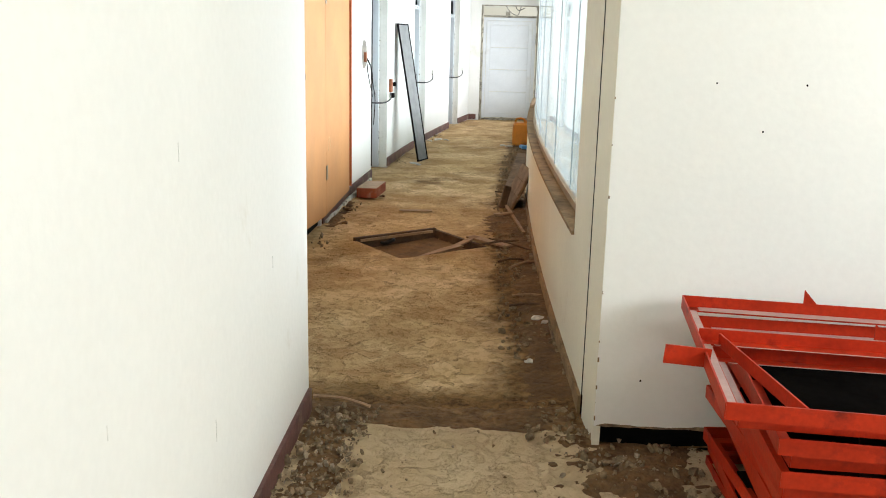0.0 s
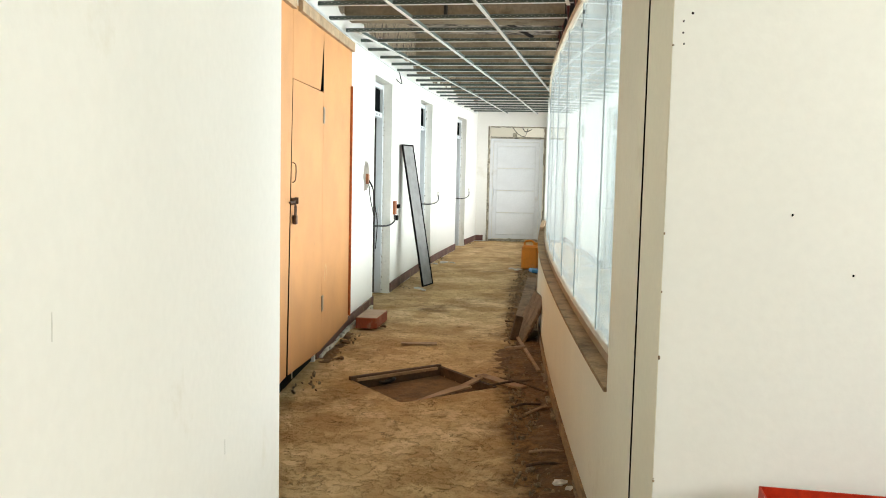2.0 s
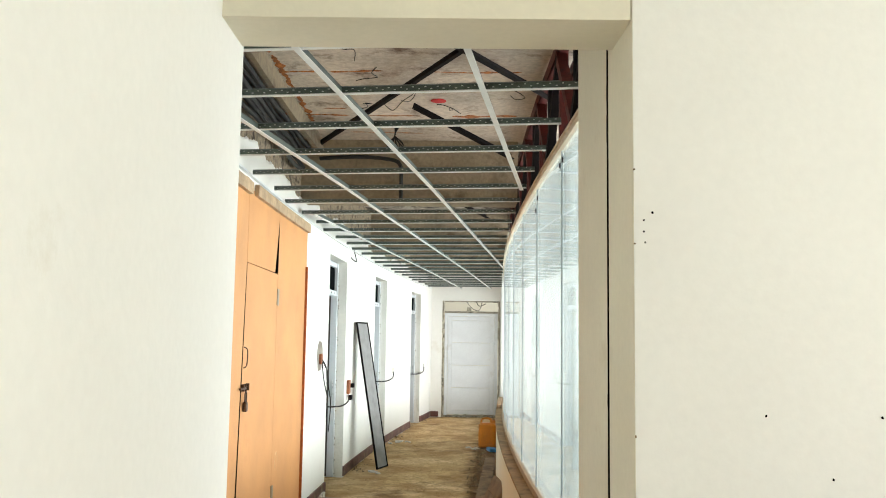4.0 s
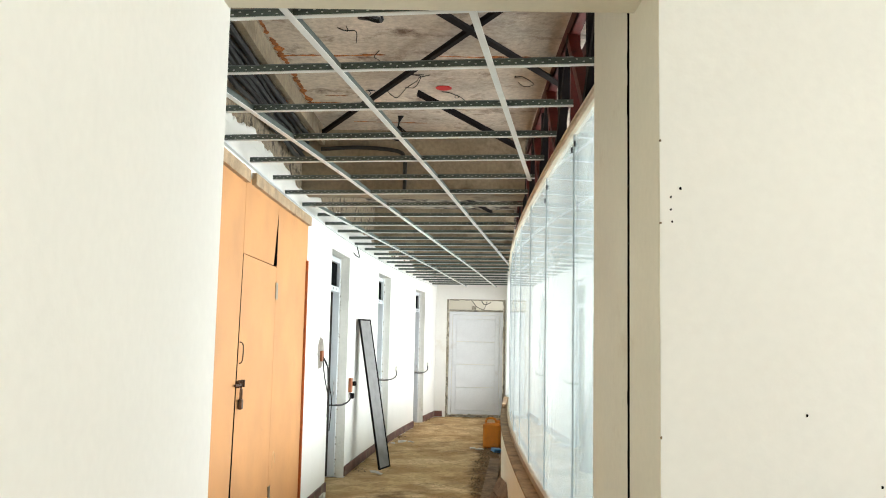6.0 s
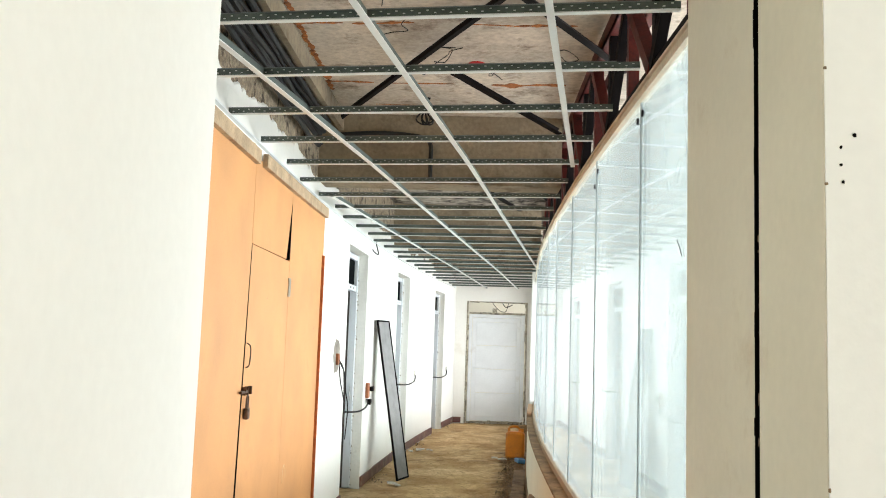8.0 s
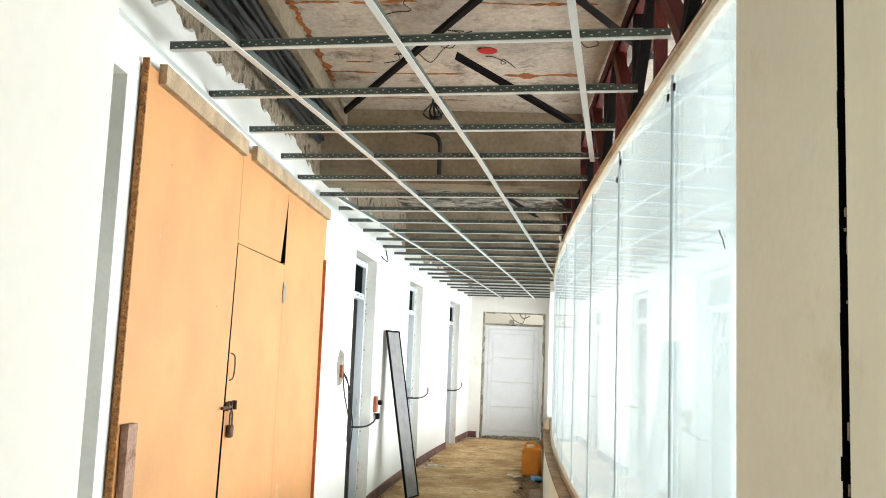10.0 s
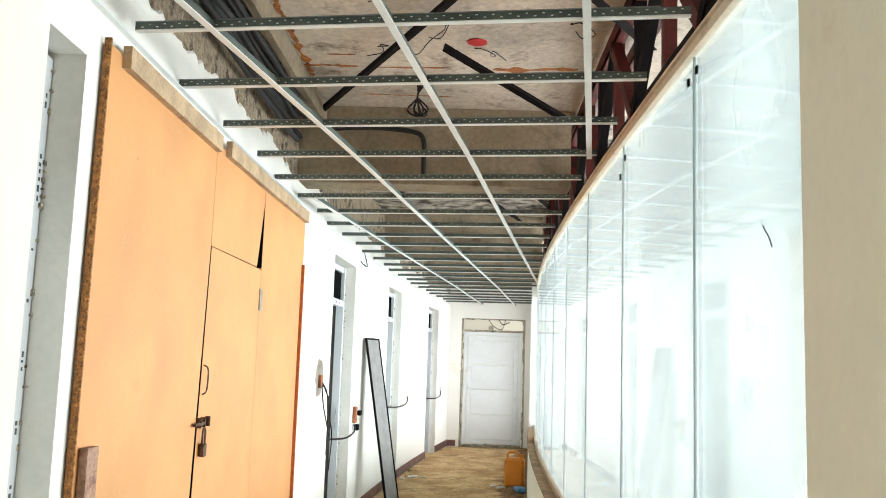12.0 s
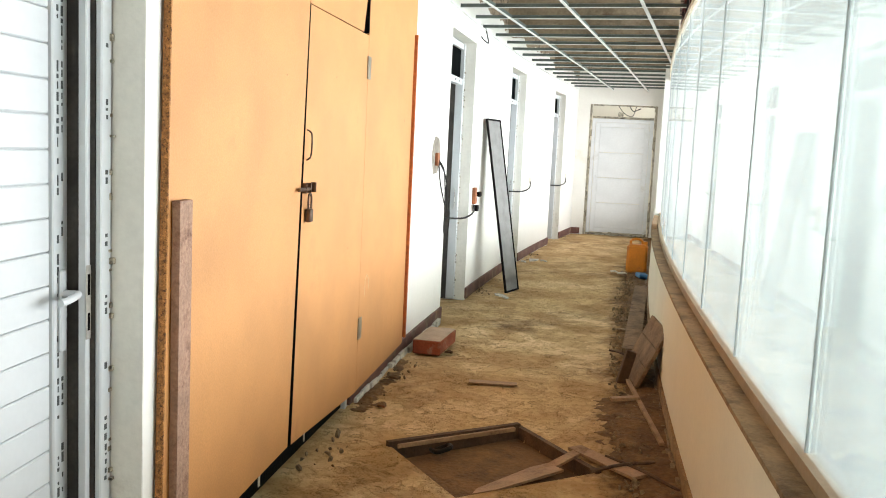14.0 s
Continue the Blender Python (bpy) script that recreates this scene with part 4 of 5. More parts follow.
# ---------------------------------------------------------------- leaning fly screen
B1, B2, T1 = Vector((-0.905, 10.58, 0.0)), Vector((-0.805, 10.89, 0.0)), Vector((-1.14, 10.86, 1.73))
ux, uy = (B2 - B1), (T1 - B1)
wid, hei = ux.length, uy.length
ux, uy = ux.normalized(), uy.normalized()
uy = (uy - ux * uy.dot(ux)).normalized()
m = Matrix((ux, uy, ux.cross(uy))).transposed().to_4x4()
m.translation = B1 + Vector((0, 0, 0.012))
scr = thing("fly_screen", "tall narrow grey fly screen leaning against the white wall", "fly screen", at=m)
for a in ((0, 0.015, 0, hei), (wid - 0.015, wid, 0, hei), (0.015, wid - 0.015, 0, 0.018), (0.015, wid - 0.015, hei - 0.018, hei)):
    part("frame_bar", boxm(a[0], a[1], a[2], a[3], -0.012, 0.012, 0.003), BLACK, scr, "dark metal frame bar")
part("mesh_infill", boxm(0.015, wid - 0.015, 0.018, hei - 0.018, -0.002, 0.002), MESHGREY, scr, "grey mesh")

# ---------------------------------------------------------------- boxes, cables
for name, y0, z, zh in (("cable_box", 8.60, 1.37, 0.22),):
    cbx = thing(name, "open socket recess in the white wall with hanging black cables", "socket", at=along(XL, y0, 0, z))
    bm = bmesh.new()
    r = random.Random(5)
    ring = [bm.verts.new((0.004, 0.15 * math.cos(k * 0.45) * r.uniform(0.8, 1.15), 0.15 * math.sin(k * 0.45) * r.uniform(0.85, 1.2))) for k in range(14)]
    f = bm.faces.new(ring)
    ext = bmesh.ops.extrude_face_region(bm, geom=[f])
    bmesh.ops.translate(bm, vec=(-0.006, 0, 0), verts=[v for v in ext["geom"] if isinstance(v, bmesh.types.BMVert)])
    part("mortar_patch", bm, MORTAR, cbx, "rough grey mortar patch")
    part("box", boxm(0.004, 0.03, -0.04, 0.04, -0.07, 0.03, 0.004), BOX, cbx, "rusty orange box")
    for k, pts in enumerate((((0.03, 0.0, -0.03), (0.05, 0.1, -0.1), (0.04, 0.22, -0.22), (0.035, 0.28, -0.4), (0.03, 0.3, -0.62)), ((0.03, 0.01, -0.04), (0.06, 0.14, -0.16), (0.05, 0.27, -0.3), (0.06, 0.36, -0.48), (0.05, 0.33, -0.75)), ((0.03, -0.01, -0.05), (0.04, 0.03, -0.2), (0.05, 0.16, -0.36), (0.04, 0.30, -0.44)))):
        bm = bmesh.new()
        tube(bm, smooth_path(pts, 6), 0.0052)
        part("cable", bm, CABLE, cbx, "black cable")
for y0, z, first in ((10.33, 0.93, True), (14.0, 1.06, False), (17.2, 1.05, False)):
    t = along(XL, y0, 0, z)
    sb = thing("switch_box", "small orange junction box with a cable crossing from the door" if first else "small grey junction box with a loose cable", "switch", "junction boxes", at=t)
    part("box", boxm(0.001, 0.035, -0.045, 0.045, -0.02 if first else -0.04, 0.14 if first else 0.04, 0.005), BOX if first else JAMB, sb)
    if first:
        part("plug", boxm(0.035, 0.07, 0.03, 0.10, 0.05, 0.10, 0.006), BLACK, sb, "black plug")
        part("plug", boxm(0.02, 0.06, -0.03, 0.04, -0.09, -0.03, 0.006), BLACK, sb)
    bm = bmesh.new()
    tube(bm, smooth_path([(0.02, -0.03, -0.03), (0.05, -0.2, -0.09), (0.03, -0.55, -0.12), (-0.06, -0.95, -0.1)] if first else [(0.02, -0.02, -0.02), (0.05, -0.25, -0.1), (0.02, -0.6, -0.14), (-0.08, -0.98, -0.13)], 6), 0.009)
    part("cable", bm, CABLE, sb, "dark cable")

# ---------------------------------------------------------------- things on the corridor floor
cl = thing("clay_block", "dusty red clay building block on the floor by the wall", "brick", at=pose(-1.155, 7.98, 0, 0, 0, -4))
bm = boxm(-0.10, 0.10, -0.24, 0.24, 0.0, 0.098, 0.006)
part("body", bm, BRICK, cl)
part("dust_layer", boxm(-0.097, 0.097, -0.237, 0.237, 0.0985, 0.101, 0.0), BRICKTOP, cl, "pale dust on top")

# pit with its loose covers
for a, b, hgt in ((0, 1, 0.0), (1, 2, 0.0), (2, 3, 0.02), (3, 0, 0.05)):
    bm = bmesh.new()
    p, q = HATCH[a], HATCH[b]
    beam(bm, (p.x, p.y, -0.078 + hgt * 0.5), (q.x, q.y, -0.078 + hgt * 0.5), 0.03, 0.115)
    single("pit_kerb", bm, DARKWOOD if hgt > 0.04 else DIRT if hgt == 0 else DARKWOOD, "worn brown edge of a square floor pit", "pit edge", "pit edges")
bm = bmesh.new()
vs = [bm.verts.new(v) for v in ((-0.42, 5.50, -0.03), (-0.14, 5.74, 0.004), (-0.22, 5.90, -0.03), (-0.30, 5.86, -0.045), (-0.52, 5.60, -0.075), (-0.53, 5.52, -0.07))]
f = bm.faces.new(vs)
ext = bmesh.ops.extrude_face_region(bm, geom=[f])
bmesh.ops.translate(bm, vec=(0, 0, -0.012), verts=[v for v in ext["geom"] if isinstance(v, bmesh.types.BMVert)])
single("broken_board", bm, WOOD, "thin broken board lying over the edge of the pit", "board")
for a, b, w in (((-0.10, 6.06, 0.006), (0.20, 5.72, 0.012), 0.085), ((-0.30, 5.72, -0.05), (-0.06, 6.02, 0.012), 0.05)):
    bm = bmesh.new()
    beam(bm, a, b, w, 0.014)
    single("loose_plank", bm, WOOD, "thin dusty plank lying over the corner of the pit", "plank", "pit planks")
bm = bmesh.new()
beam(bm, (-0.965, 5.90, -0.02), (-0.43, 6.335, -0.016), 0.055, 0.02)
single("edge_plank", bm, WOOD, "brown plank lying along the edge of the pit", "plank", "pit planks")
bm = bmesh.new()
tube(bm, smooth_path([(-0.78, 6.0, -0.06), (-0.72, 6.0, -0.03), (-0.70, 5.94, -0.02), (-0.76, 5.92, -0.04), (-0.8, 5.97, -0.05)], 5), 0.012)
single("loose_strap", bm, CABLE, "short black strap lying in the floor pit", "strap")
single("thin_tile_shard", boxm(-0.15, 0.15, -0.035, 0.035, 0, 0.007), WOOD, "flat thin shard lying on the dirt floor", "shard", at=pose(-0.63, 7.13, 0.002, 0, 0, 6))

# leaning shuttering board
PD, PC, PA = Vector((0.19, 7.84, 0.012)), Vector((0.25, 7.28, 0.012)), Vector((0.385, 7.62, 0.37))
lean_x = (PC - PD).normalized()
lean_y = (PA - PD) - lean_x * (PA - PD).dot(lean_x)
lean_y.normalize()
lean = Matrix((lean_x, lean_y, lean_x.cross(lean_y))).transposed().to_4x4()
lean.translation = PD
lb = thing("timber_shutter", "dusty brown boarded shutter panel leaning on the low wall", "wooden panel", at=lean)
for i in range(3):
    part("board", boxm(0.0, 0.56, 0.002 + i * 0.135, 0.134 + i * 0.135, -0.011, 0.011, 0.003), SHUTTER, lb)
for xx in (0.08, 0.42):
    part("cleat", boxm(xx, xx + 0.05, 0.02, 0.38, -0.036, -0.0112, 0.003), DARKWOOD, lb)
bm = bmesh.new()
box(bm, -0.032, 0.032, -0.024, 0.024, 0, 0.22, 0.004)
single("timber_block", bm, DARKWOOD, "short dark timber block standing on end in the rubble", "timber", at=pose(0.16, 7.42, 0.0, 0, 14, 10))
for a, b, w, h, mt, lab in (((0.19, 7.5, 0.03), (0.33, 6.2, 0.02), 0.025, 0.015, WOOD, "thin pale lath lying on the rubble"), ((0.09, 6.92, 0.03), (0.25, 6.97, 0.04), 0.045, 0.018, WOOD, "short pale lath lying on the rubble"), ((0.25, 8.2, 0.04), (0.47, 11.4, 0.05), 0.13, 0.04, SHUTTER, "old dusty plank lying along the low wall")):
    bm = bmesh.new()
    beam(bm, a, b, w, h)
    single("wooden_lath" if h < 0.03 else "plank", bm, mt, lab, "lath" if h < 0.03 else "plank")


def jerrycan():
    jc = thing("jerrycan", "dusty orange plastic jerrycan on the floor", "jerrycan", at=pose(0.49, 13.0, 0.0, 0, 0, -8))
    bm = boxm(-0.125, 0.125, -0.09, 0.09, 0.0, 0.36, 0.03)
    part("body", bm, JERRY, jc)
    bm = bmesh.new()
    tube(bm, smooth_path([(-0.09, 0, 0.355), (-0.08, 0, 0.41), (0.0, 0, 0.425), (0.05, 0, 0.40), (0.055, 0, 0.355)], 5), 0.016, 8)
    part("grip", bm, JERRY, jc)
    bm = bmesh.new()
    tube(bm, [(0.09, 0, 0.35), (0.09, 0, 0.40)], 0.026, 10)
    part("cap", bm, JERRY, jc)
    return jc


jerrycan()
bm = boxm(-0.05, 0.07, -0.1, 0.1, 0, 0.05, 0.01)
single("blue_plastic_scrap", bm, BLUE, "scrap of blue plastic on the rubble", "plastic scrap", at=pose(0.52, 12.35, 0.03, 0, 4, 12))
for yy in (11.6, 11.9):
    bm = bmesh.new()
    beam(bm, (XR(yy) + 0.02, yy, 0.70), (XR(yy + 0.9) + 0.03, yy + 0.95, 0.70 + 0.02), 0.05, 0.05)
    single("timber_offcut", bm, WOOD, "dark timber offcut lying on the dusty sill", "timber")

# ---------------------------------------------------------------- red steel frames


def steel_frame(at, long, deep, bars, label, reach=0.98):
    fr = thing("steel_grille", label, "steel grille", "stacked steel grilles", at=at)
    leg, th = 0.045, 0.005
    if at.translation.z > 0.52:
        # pale strips paint the reflection of bright walls onto the lying legs
        for name, x0, x1, y0, y1 in (("left_sheen", 0.0455, 0.0005, 0.05, deep - 0.05), ("back_sheen", 0.05, long - 0.05, deep - 0.0455, deep - 0.0005), ("bar_sheen", 0.05, long - 0.05, deep * 0.62 - 0.0445, deep * 0.62 - 0.003)):
            part("sheen_strip", boxm(min(x0, x1) + 0.003, max(x0, x1) - 0.003, y0, y1, 0.0055, 0.0068), PINKSHEEN, fr, "pale pink strip for the sheen on the lying leg")
    for a, b, fl in (((0, 0, 0), (long, 0, 0), -1), ((0, deep, 0), (long, deep, 0), 1), ((0, 0, 0), (0, deep, 0), 1), ((long, 0, 0), (long, deep, 0), -1)):
        bm = bmesh.new()
        angle_bar(bm, (a[0], a[1], leg / 2), (b[0], b[1], leg / 2), leg, th, flip=fl)
        part("side_bar", bm, RED, fr)
    # inner bars below 0.5 m are black, standing for shade in the stack
    for xx, x2 in bars:
        bm = bmesh.new()
        angle_bar(bm, (xx, 0.01, leg / 2 - 0.006), (x2, deep * reach, leg / 2 - 0.006), leg * 0.9, th)
        part("cross_bar", bm, RED if at.translation.z > 0.5 else BLACK, fr)
    bm = bmesh.new()
    angle_bar(bm, (0.01, deep * 0.62, leg / 2), (long - 0.01, deep * 0.62, leg / 2), leg * 0.9, th)
    part("long_bar", bm, RED if at.translation.z > 0.5 else BLACK, fr)
    return fr


lab = "red-primed welded angle steel grille in a stack beside the wall"
for x, yy, z, rz, tilt, dp, bars in ((0.84, 1.27, 0.232, -3, 0.4, 0.93, ((1.1, 1.1),)), (0.82, 1.29, 0.315, -5, 0.4, 0.92, ((0.9, 0.9),)), (0.80, 1.27, 0.405, -4, 0.4, 0.93, ((1.2, 1.2),)), (0.79, 1.28, 0.49, -6, 0.4, 0.9, ((1.0, 1.0),)), (0.88, 1.28, 0.0, 1, 0, 0.92, ((0.5, 0.5), (1.2, 1.2))), (0.84, 1.26, 0.055, -2, 0, 0.96, ((0.3, 0.6), (1.1, 1.1))), (0.89, 1.31, 0.115, 3, 0.8, 0.88, ((0.4, 0.4), (1.0, 1.3))), (0.85, 1.27, 0.18, -4, 0.6, 0.95, ((0.25, 0.6), (1.0, 1.0))), (0.87, 1.29, 0.275, 2, 1.0, 0.9, ((0.5, 0.2), (1.2, 1.2))), (0.82, 1.30, 0.36, -1, 0.5, 0.86, ((0.2, 0.5), (0.9, 0.9))), (0.83, 1.30, 0.447, -3, 0.5, 0.84, ((0.45, 0.15), (1.1, 1.1))), (0.70, 1.33, 0.537, -5, 0.5, 0.84, ((1.1, 1.1),))):
    steel_frame(pose(x, yy, z, 0, tilt * 0.3, rz), 1.9, dp, bars, lab)
top = steel_frame(pose(0.635, 1.23, 0.60, 0, 0.5, -5.5), 1.9, 0.97, ((0.20, 0.07), (0.95, 0.95)), "top red-primed welded angle steel grille of the stack", 0.6)
for gx, gy in ((0.40, 0.964), (0.52, 0.605)):
    bm = bmesh.new()
    vs = [bm.verts.new((gx + a, gy + b, z)) for b in (0.0, 0.005) for a, z in ((0.0, 0.045), (0.045, 0.045), (0.0, 0.095))]
    for q in ((0, 1, 2), (5, 4, 3), (0, 3, 4, 1), (1, 4, 5, 2), (2, 5, 3, 0)):
        bm.faces.new([vs[i] for i in q])
    part("gusset", bm, RED, top)
# black sheet added to stand for the deep shade inside the stack
single("stack_shade_sheet", boxm(0.0, 1.75, 0.0, 0.72, 0.0, 0.004), DARK, "black sheet added for the shade inside the stack of grilles", "steel sheet", at=pose(0.86, 1.44, 0.5365, 0, 0.15, -4))
for a, b, lab2 in (((0.555, 1.60, 0.635), (0.685, 1.60, 0.625), "short red-primed steel plate offcut"),):
    bm = bmesh.new()
    beam(bm, a, b, 0.006, 0.055 if a[0] < 1 else 0.045)
    single("steel_offcut", bm, RED, lab2, "steel offcut", "steel offcuts")

# ---------------------------------------------------------------- above the grid
for k, (a, b) in enumerate((((0.17, 4.58, 3.24), (-1.22, 7.42, 3.22)), ((-0.16, 4.53, 3.2), (0.74, 6.01, 3.2)), ((-0.33, 6.13, 3.22), (0.40, 6.58, 2.95)), ((-0.14, 10.2, 3.24), (0.40, 11.8, 3.22)), ((0.24, 9.6, 3.24), (0.76, 11.2, 3.22)), ((-0.9, 10.4, 3.24), (-0.2, 9.3, 3.22)))):
    bm = bmesh.new()
    angle_bar(bm, a, b, 0.03 if k == 0 else 0.048, 0.005)
    single("roof_brace", bm, BLACK, "black steel angle brace fixed under the concrete soffit", "steel brace", "roof braces")
# lattice girder over the glass front
lg = thing("lattice_girder", "red oxide and black lattice girder above the glass front", "girder", kind="structure")
for z, leg, mt in ((2.545, 0.13, BLACK), (3.19, 0.075, REDOX)):
    for o in (0.16, 0.30):
        bm = bmesh.new()
        bowed(bm, XR, 3.1, 13.9, z, z + leg, o, o + 0.012, 0.4)
        bowed(bm, XR, 3.1, 13.9, z, z + 0.012, o, o + 0.06, 0.4)
        part("chord", bm, mt, lg)
yy = 3.2
i = 0
while yy < 13.4:
    a, b = (2.68, 3.2) if i % 2 == 0 else (3.2, 2.68)
    bm = bmesh.new()
    angle_bar(bm, (XR(yy) + 0.18, yy, a), (XR(yy + 0.55) + 0.18, yy + 0.55, b), 0.055, 0.006, (1, 0, 0))
    part("diagonal", bm, BLACK if i % 2 else REDOX, lg)
    bm = bmesh.new()
    angle_bar(bm, (XR(yy) + 0.20, yy, 2.66), (XR(yy) + 0.20, yy, 3.2), 0.05, 0.006, (1, 0, 0))
    part("post", bm, REDOX if i % 2 else BLACK, lg)
    yy += 0.55
    i += 1
# conduits along the left wall head
for k, (o, z, rad, mt) in enumerate(((0.04, 2.94, 0.017, CONDUIT), (0.09, 2.97, 0.017, CABLE), (0.05, 3.03, 0.019, CONDUIT), (0.10, 3.05, 0.019, CONDUIT), (0.14, 3.08, 0.013, CABLE), (0.05, 3.10, 0.013, CABLE), (0.17, 3.12, 0.019, CONDUIT), (0.10, 3.16, 0.013, CABLE))):
    bm = bmesh.new()
    r = random.Random(k)
    tube(bm, [(XL(v) + 0.035 + o * 0.45 + r.uniform(-0.006, 0.006), v, z + r.uniform(-0.015, 0.015)) for v in [2.6 + 0.35 * j for j in range(14)]], rad)
    single("conduit", bm, mt, "grey electrical conduit along the wall head", "conduit", "conduits")
bm = bmesh.new()
tube(bm, smooth_path([(-1.2, 7.46, 3.1), (-0.9, 7.46, 3.12), (-0.6, 7.45, 3.10), (-0.5, 7.45, 3.05), (-0.49, 7.45, 2.9), (-0.49, 7.46, 2.76)], 6), 0.017)
single("bent_conduit", bm, CONDUIT, "bent grey conduit on the beam face", "conduit", "conduits")
bm = bmesh.new()
for k in range(4):
    tube(bm, smooth_path([(-0.52 + 0.012 * k, 7.0, 3.28), (-0.52, 7.0, 3.2), (-0.58 + 0.04 * k, 7.0 + 0.02 * k, 3.12), (-0.52 + 0.01 * k, 7.0, 3.08), (-0.45 - 0.03 * k, 7.02, 3.13), (-0.52, 7.0, 3.2)], 5), 0.006)
single("hanging_wires", bm, CABLE, "bundle of black wires hanging from the soffit", "wires")
bm = bmesh.new()
for k in range(3):
    tube(bm, [(-0.515 + (0.055 + 0.008 * k) * math.cos(q * 0.4 + k), 4.66 + (0.10 - 0.02 * k) * math.sin(q * 0.4 + k), 3.2 + 0.03 * math.sin(q * 0.4) + 0.012 * k) for q in range(17)], 0.007)
tube(bm, smooth_path([(-0.5, 4.6, 3.28), (-0.5, 4.58, 3.25), (-0.53, 4.56, 3.22)], 4), 0.007)
single("cable_coil", bm, CABLE, "coil of black cable hanging from the soffit", "cable")
bm = bmesh.new()
bmesh.ops.create_circle(bm, cap_ends=True, segments=20, radius=0.055)
f = bm.faces[:]
ext = bmesh.ops.extrude_face_region(bm, geom=f)
bmesh.ops.translate(bm, vec=(0, 0, 0.004), verts=[v for v in ext["geom"] if isinstance(v, bmesh.types.BMVert)])
single("red_disc", bm, SIGNAL, "round red cap on the concrete soffit", "cap", at=pose(-0.15, 6.2, 3.2745))



def ragged_strip(name, a, b, wide, material, label, category, seed, up=(0, 0, -1)):
    """A thin ragged stain of rust or peeled paint, a little proud of its surface."""
    r = random.Random(seed)
    a, b, u = Vector(a), Vector(b), Vector(up)
    d = (b - a).normalized()
    s = d.cross(u).normalized()
    n = max(6, int((b - a).length / 0.03))
    bm = bmesh.new()
    rows = []
    for k in range(n + 1):
        c = a.lerp(b, k / n)
        w = wide * (0.15 + 0.85 * abs(noise.noise((seed, k * 0.35, 0.0))) * 2) * (0.2 if k in (0, n) else 1)
        o = s * wide * 0.6 * noise.noise((seed + 5, k * 0.2, 0))
        rows.append([bm.verts.new(c + o + s * q * w + u * e) for q, e in ((-1, 0), (-0.9, 0.002), (0.9, 0.002), (1, 0))])
    for p, q in zip(rows, rows[1:]):
        for k in range(3):
            bm.faces.new((p[k], p[k + 1], q[k + 1], q[k]))
    return single(name, bm, material, label, category, category + "s")


for k, (a, b, w) in enumerate((((-1.38, 6.62, 3.279), (-0.85, 6.65, 3.279), 0.028), ((-0.8, 6.66, 3.279), (-0.3, 6.64, 3.279), 0.014), ((-0.05, 6.66, 3.279), (0.45, 6.62, 3.279), 0.045), ((-1.2, 5.55, 3.279), (-0.9, 5.52, 3.279), 0.026), ((-0.85, 5.53, 3.279), (-0.5, 5.5, 3.279), 0.018), ((0.05, 5.52, 3.279), (0.4, 5.5, 3.279), 0.02), ((-0.7, 4.6, 3.279), (-0.2, 4.62, 3.279), 0.02), ((-1.1, 4.1, 3.279), (-0.6, 4.12, 3.279), 0.016), ((-0.9, 7.2, 3.279), (-0.3, 7.22, 3.279), 0.012), ((-1.02, 6.45, 3.279), (-0.85, 6.44, 3.279), 0.012), ((-0.25, 5.5, 3.279), (0.05, 5.52, 3.279), 0.014), ((-0.9, 9.4, 3.279), (0.2, 9.42, 3.279), 0.02), ((-1.1, 10.6, 3.279), (-0.2, 10.6, 3.279), 0.014))):
    ragged_strip("rust_stain", a, b, w, RUST, "orange rust stain along a crack in the soffit", "rust stain", 11.3 + k)
for k, y0 in enumerate((3.4, 4.3, 5.2, 6.0)):
    ragged_strip("rust_stain", (XL(y0) + 0.20, y0, 3.279), (XL(y0 + 0.85) + 0.20, y0 + 0.85, 3.279), 0.03, RUST, "orange rust stain along a crack in the soffit", "rust stain", 31.7 + k)
r = random.Random(12)
for k in range(11):
    x, yy = r.uniform(-1.1, 0.4), r.choice((5.5, 5.9, 6.3, 6.9, 8.6, 9.4, 5.0))
    pts = [(x, yy, 3.278)]
    for q in range(5):
        pts.append((pts[-1][0] + r.uniform(-0.09, 0.09), pts[-1][1] + r.uniform(-0.12, 0.12), 3.278 - r.uniform(0.005, 0.05) * (q + 1) / 3))
    bm = bmesh.new()
    tube(bm, smooth_path(pts, 4), 0.0028, 5)
    single("loose_wire", bm, CABLE, "thin black wire dangling from the soffit", "wire", "loose wires")
# nail holes, scuffs and chips on the lobby walls
r = random.Random(21)
for x, z, s in ((0.51, 1.90, 0.0035), (0.487, 1.88, 0.0025), (0.487, 1.85, 0.0025), (0.49, 1.82, 0.0025), (0.80, 1.37, 0.003), (0.97, 1.21, 0.003), (1.10, 1.37, 0.0035), (0.62, 0.29, 0.0035)):
    bm = bmesh.new()
    vs = [bm.verts.new((x + s * math.cos(q) * r.uniform(0.7, 1.3), 2.279, z + s * math.sin(q) * r.uniform(0.7, 1.6))) for q in [k * 0.785 for k in range(8)]]
    ext = bmesh.ops.extrude_face_region(bm, geom=[bm.faces.new(vs)])
    bmesh.ops.translate(bm, vec=(0, 0.003, 0), verts=[v for v in ext["geom"] if isinstance(v, bmesh.types.BMVert)])
    single("nail_hole", bm, DARK, "small dark nail hole in the white wall", "nail hole", "nail holes")
for k in range(14):
    z = r.uniform(0.15, 2.3) if k > 6 else r.uniform(0.12, 0.7)
    s = r.uniform(0.002, 0.006)
    bm = boxm(XR(2.28) - 0.0015, XR(2.28) + s * 0.8, 2.2785, 2.2785 + s, z, z + s * r.uniform(0.8, 3.5), 0.001)
    single("plaster_chip", bm, STONE, "chipped plaster spot on the wall edge", "chip", "plaster chips")
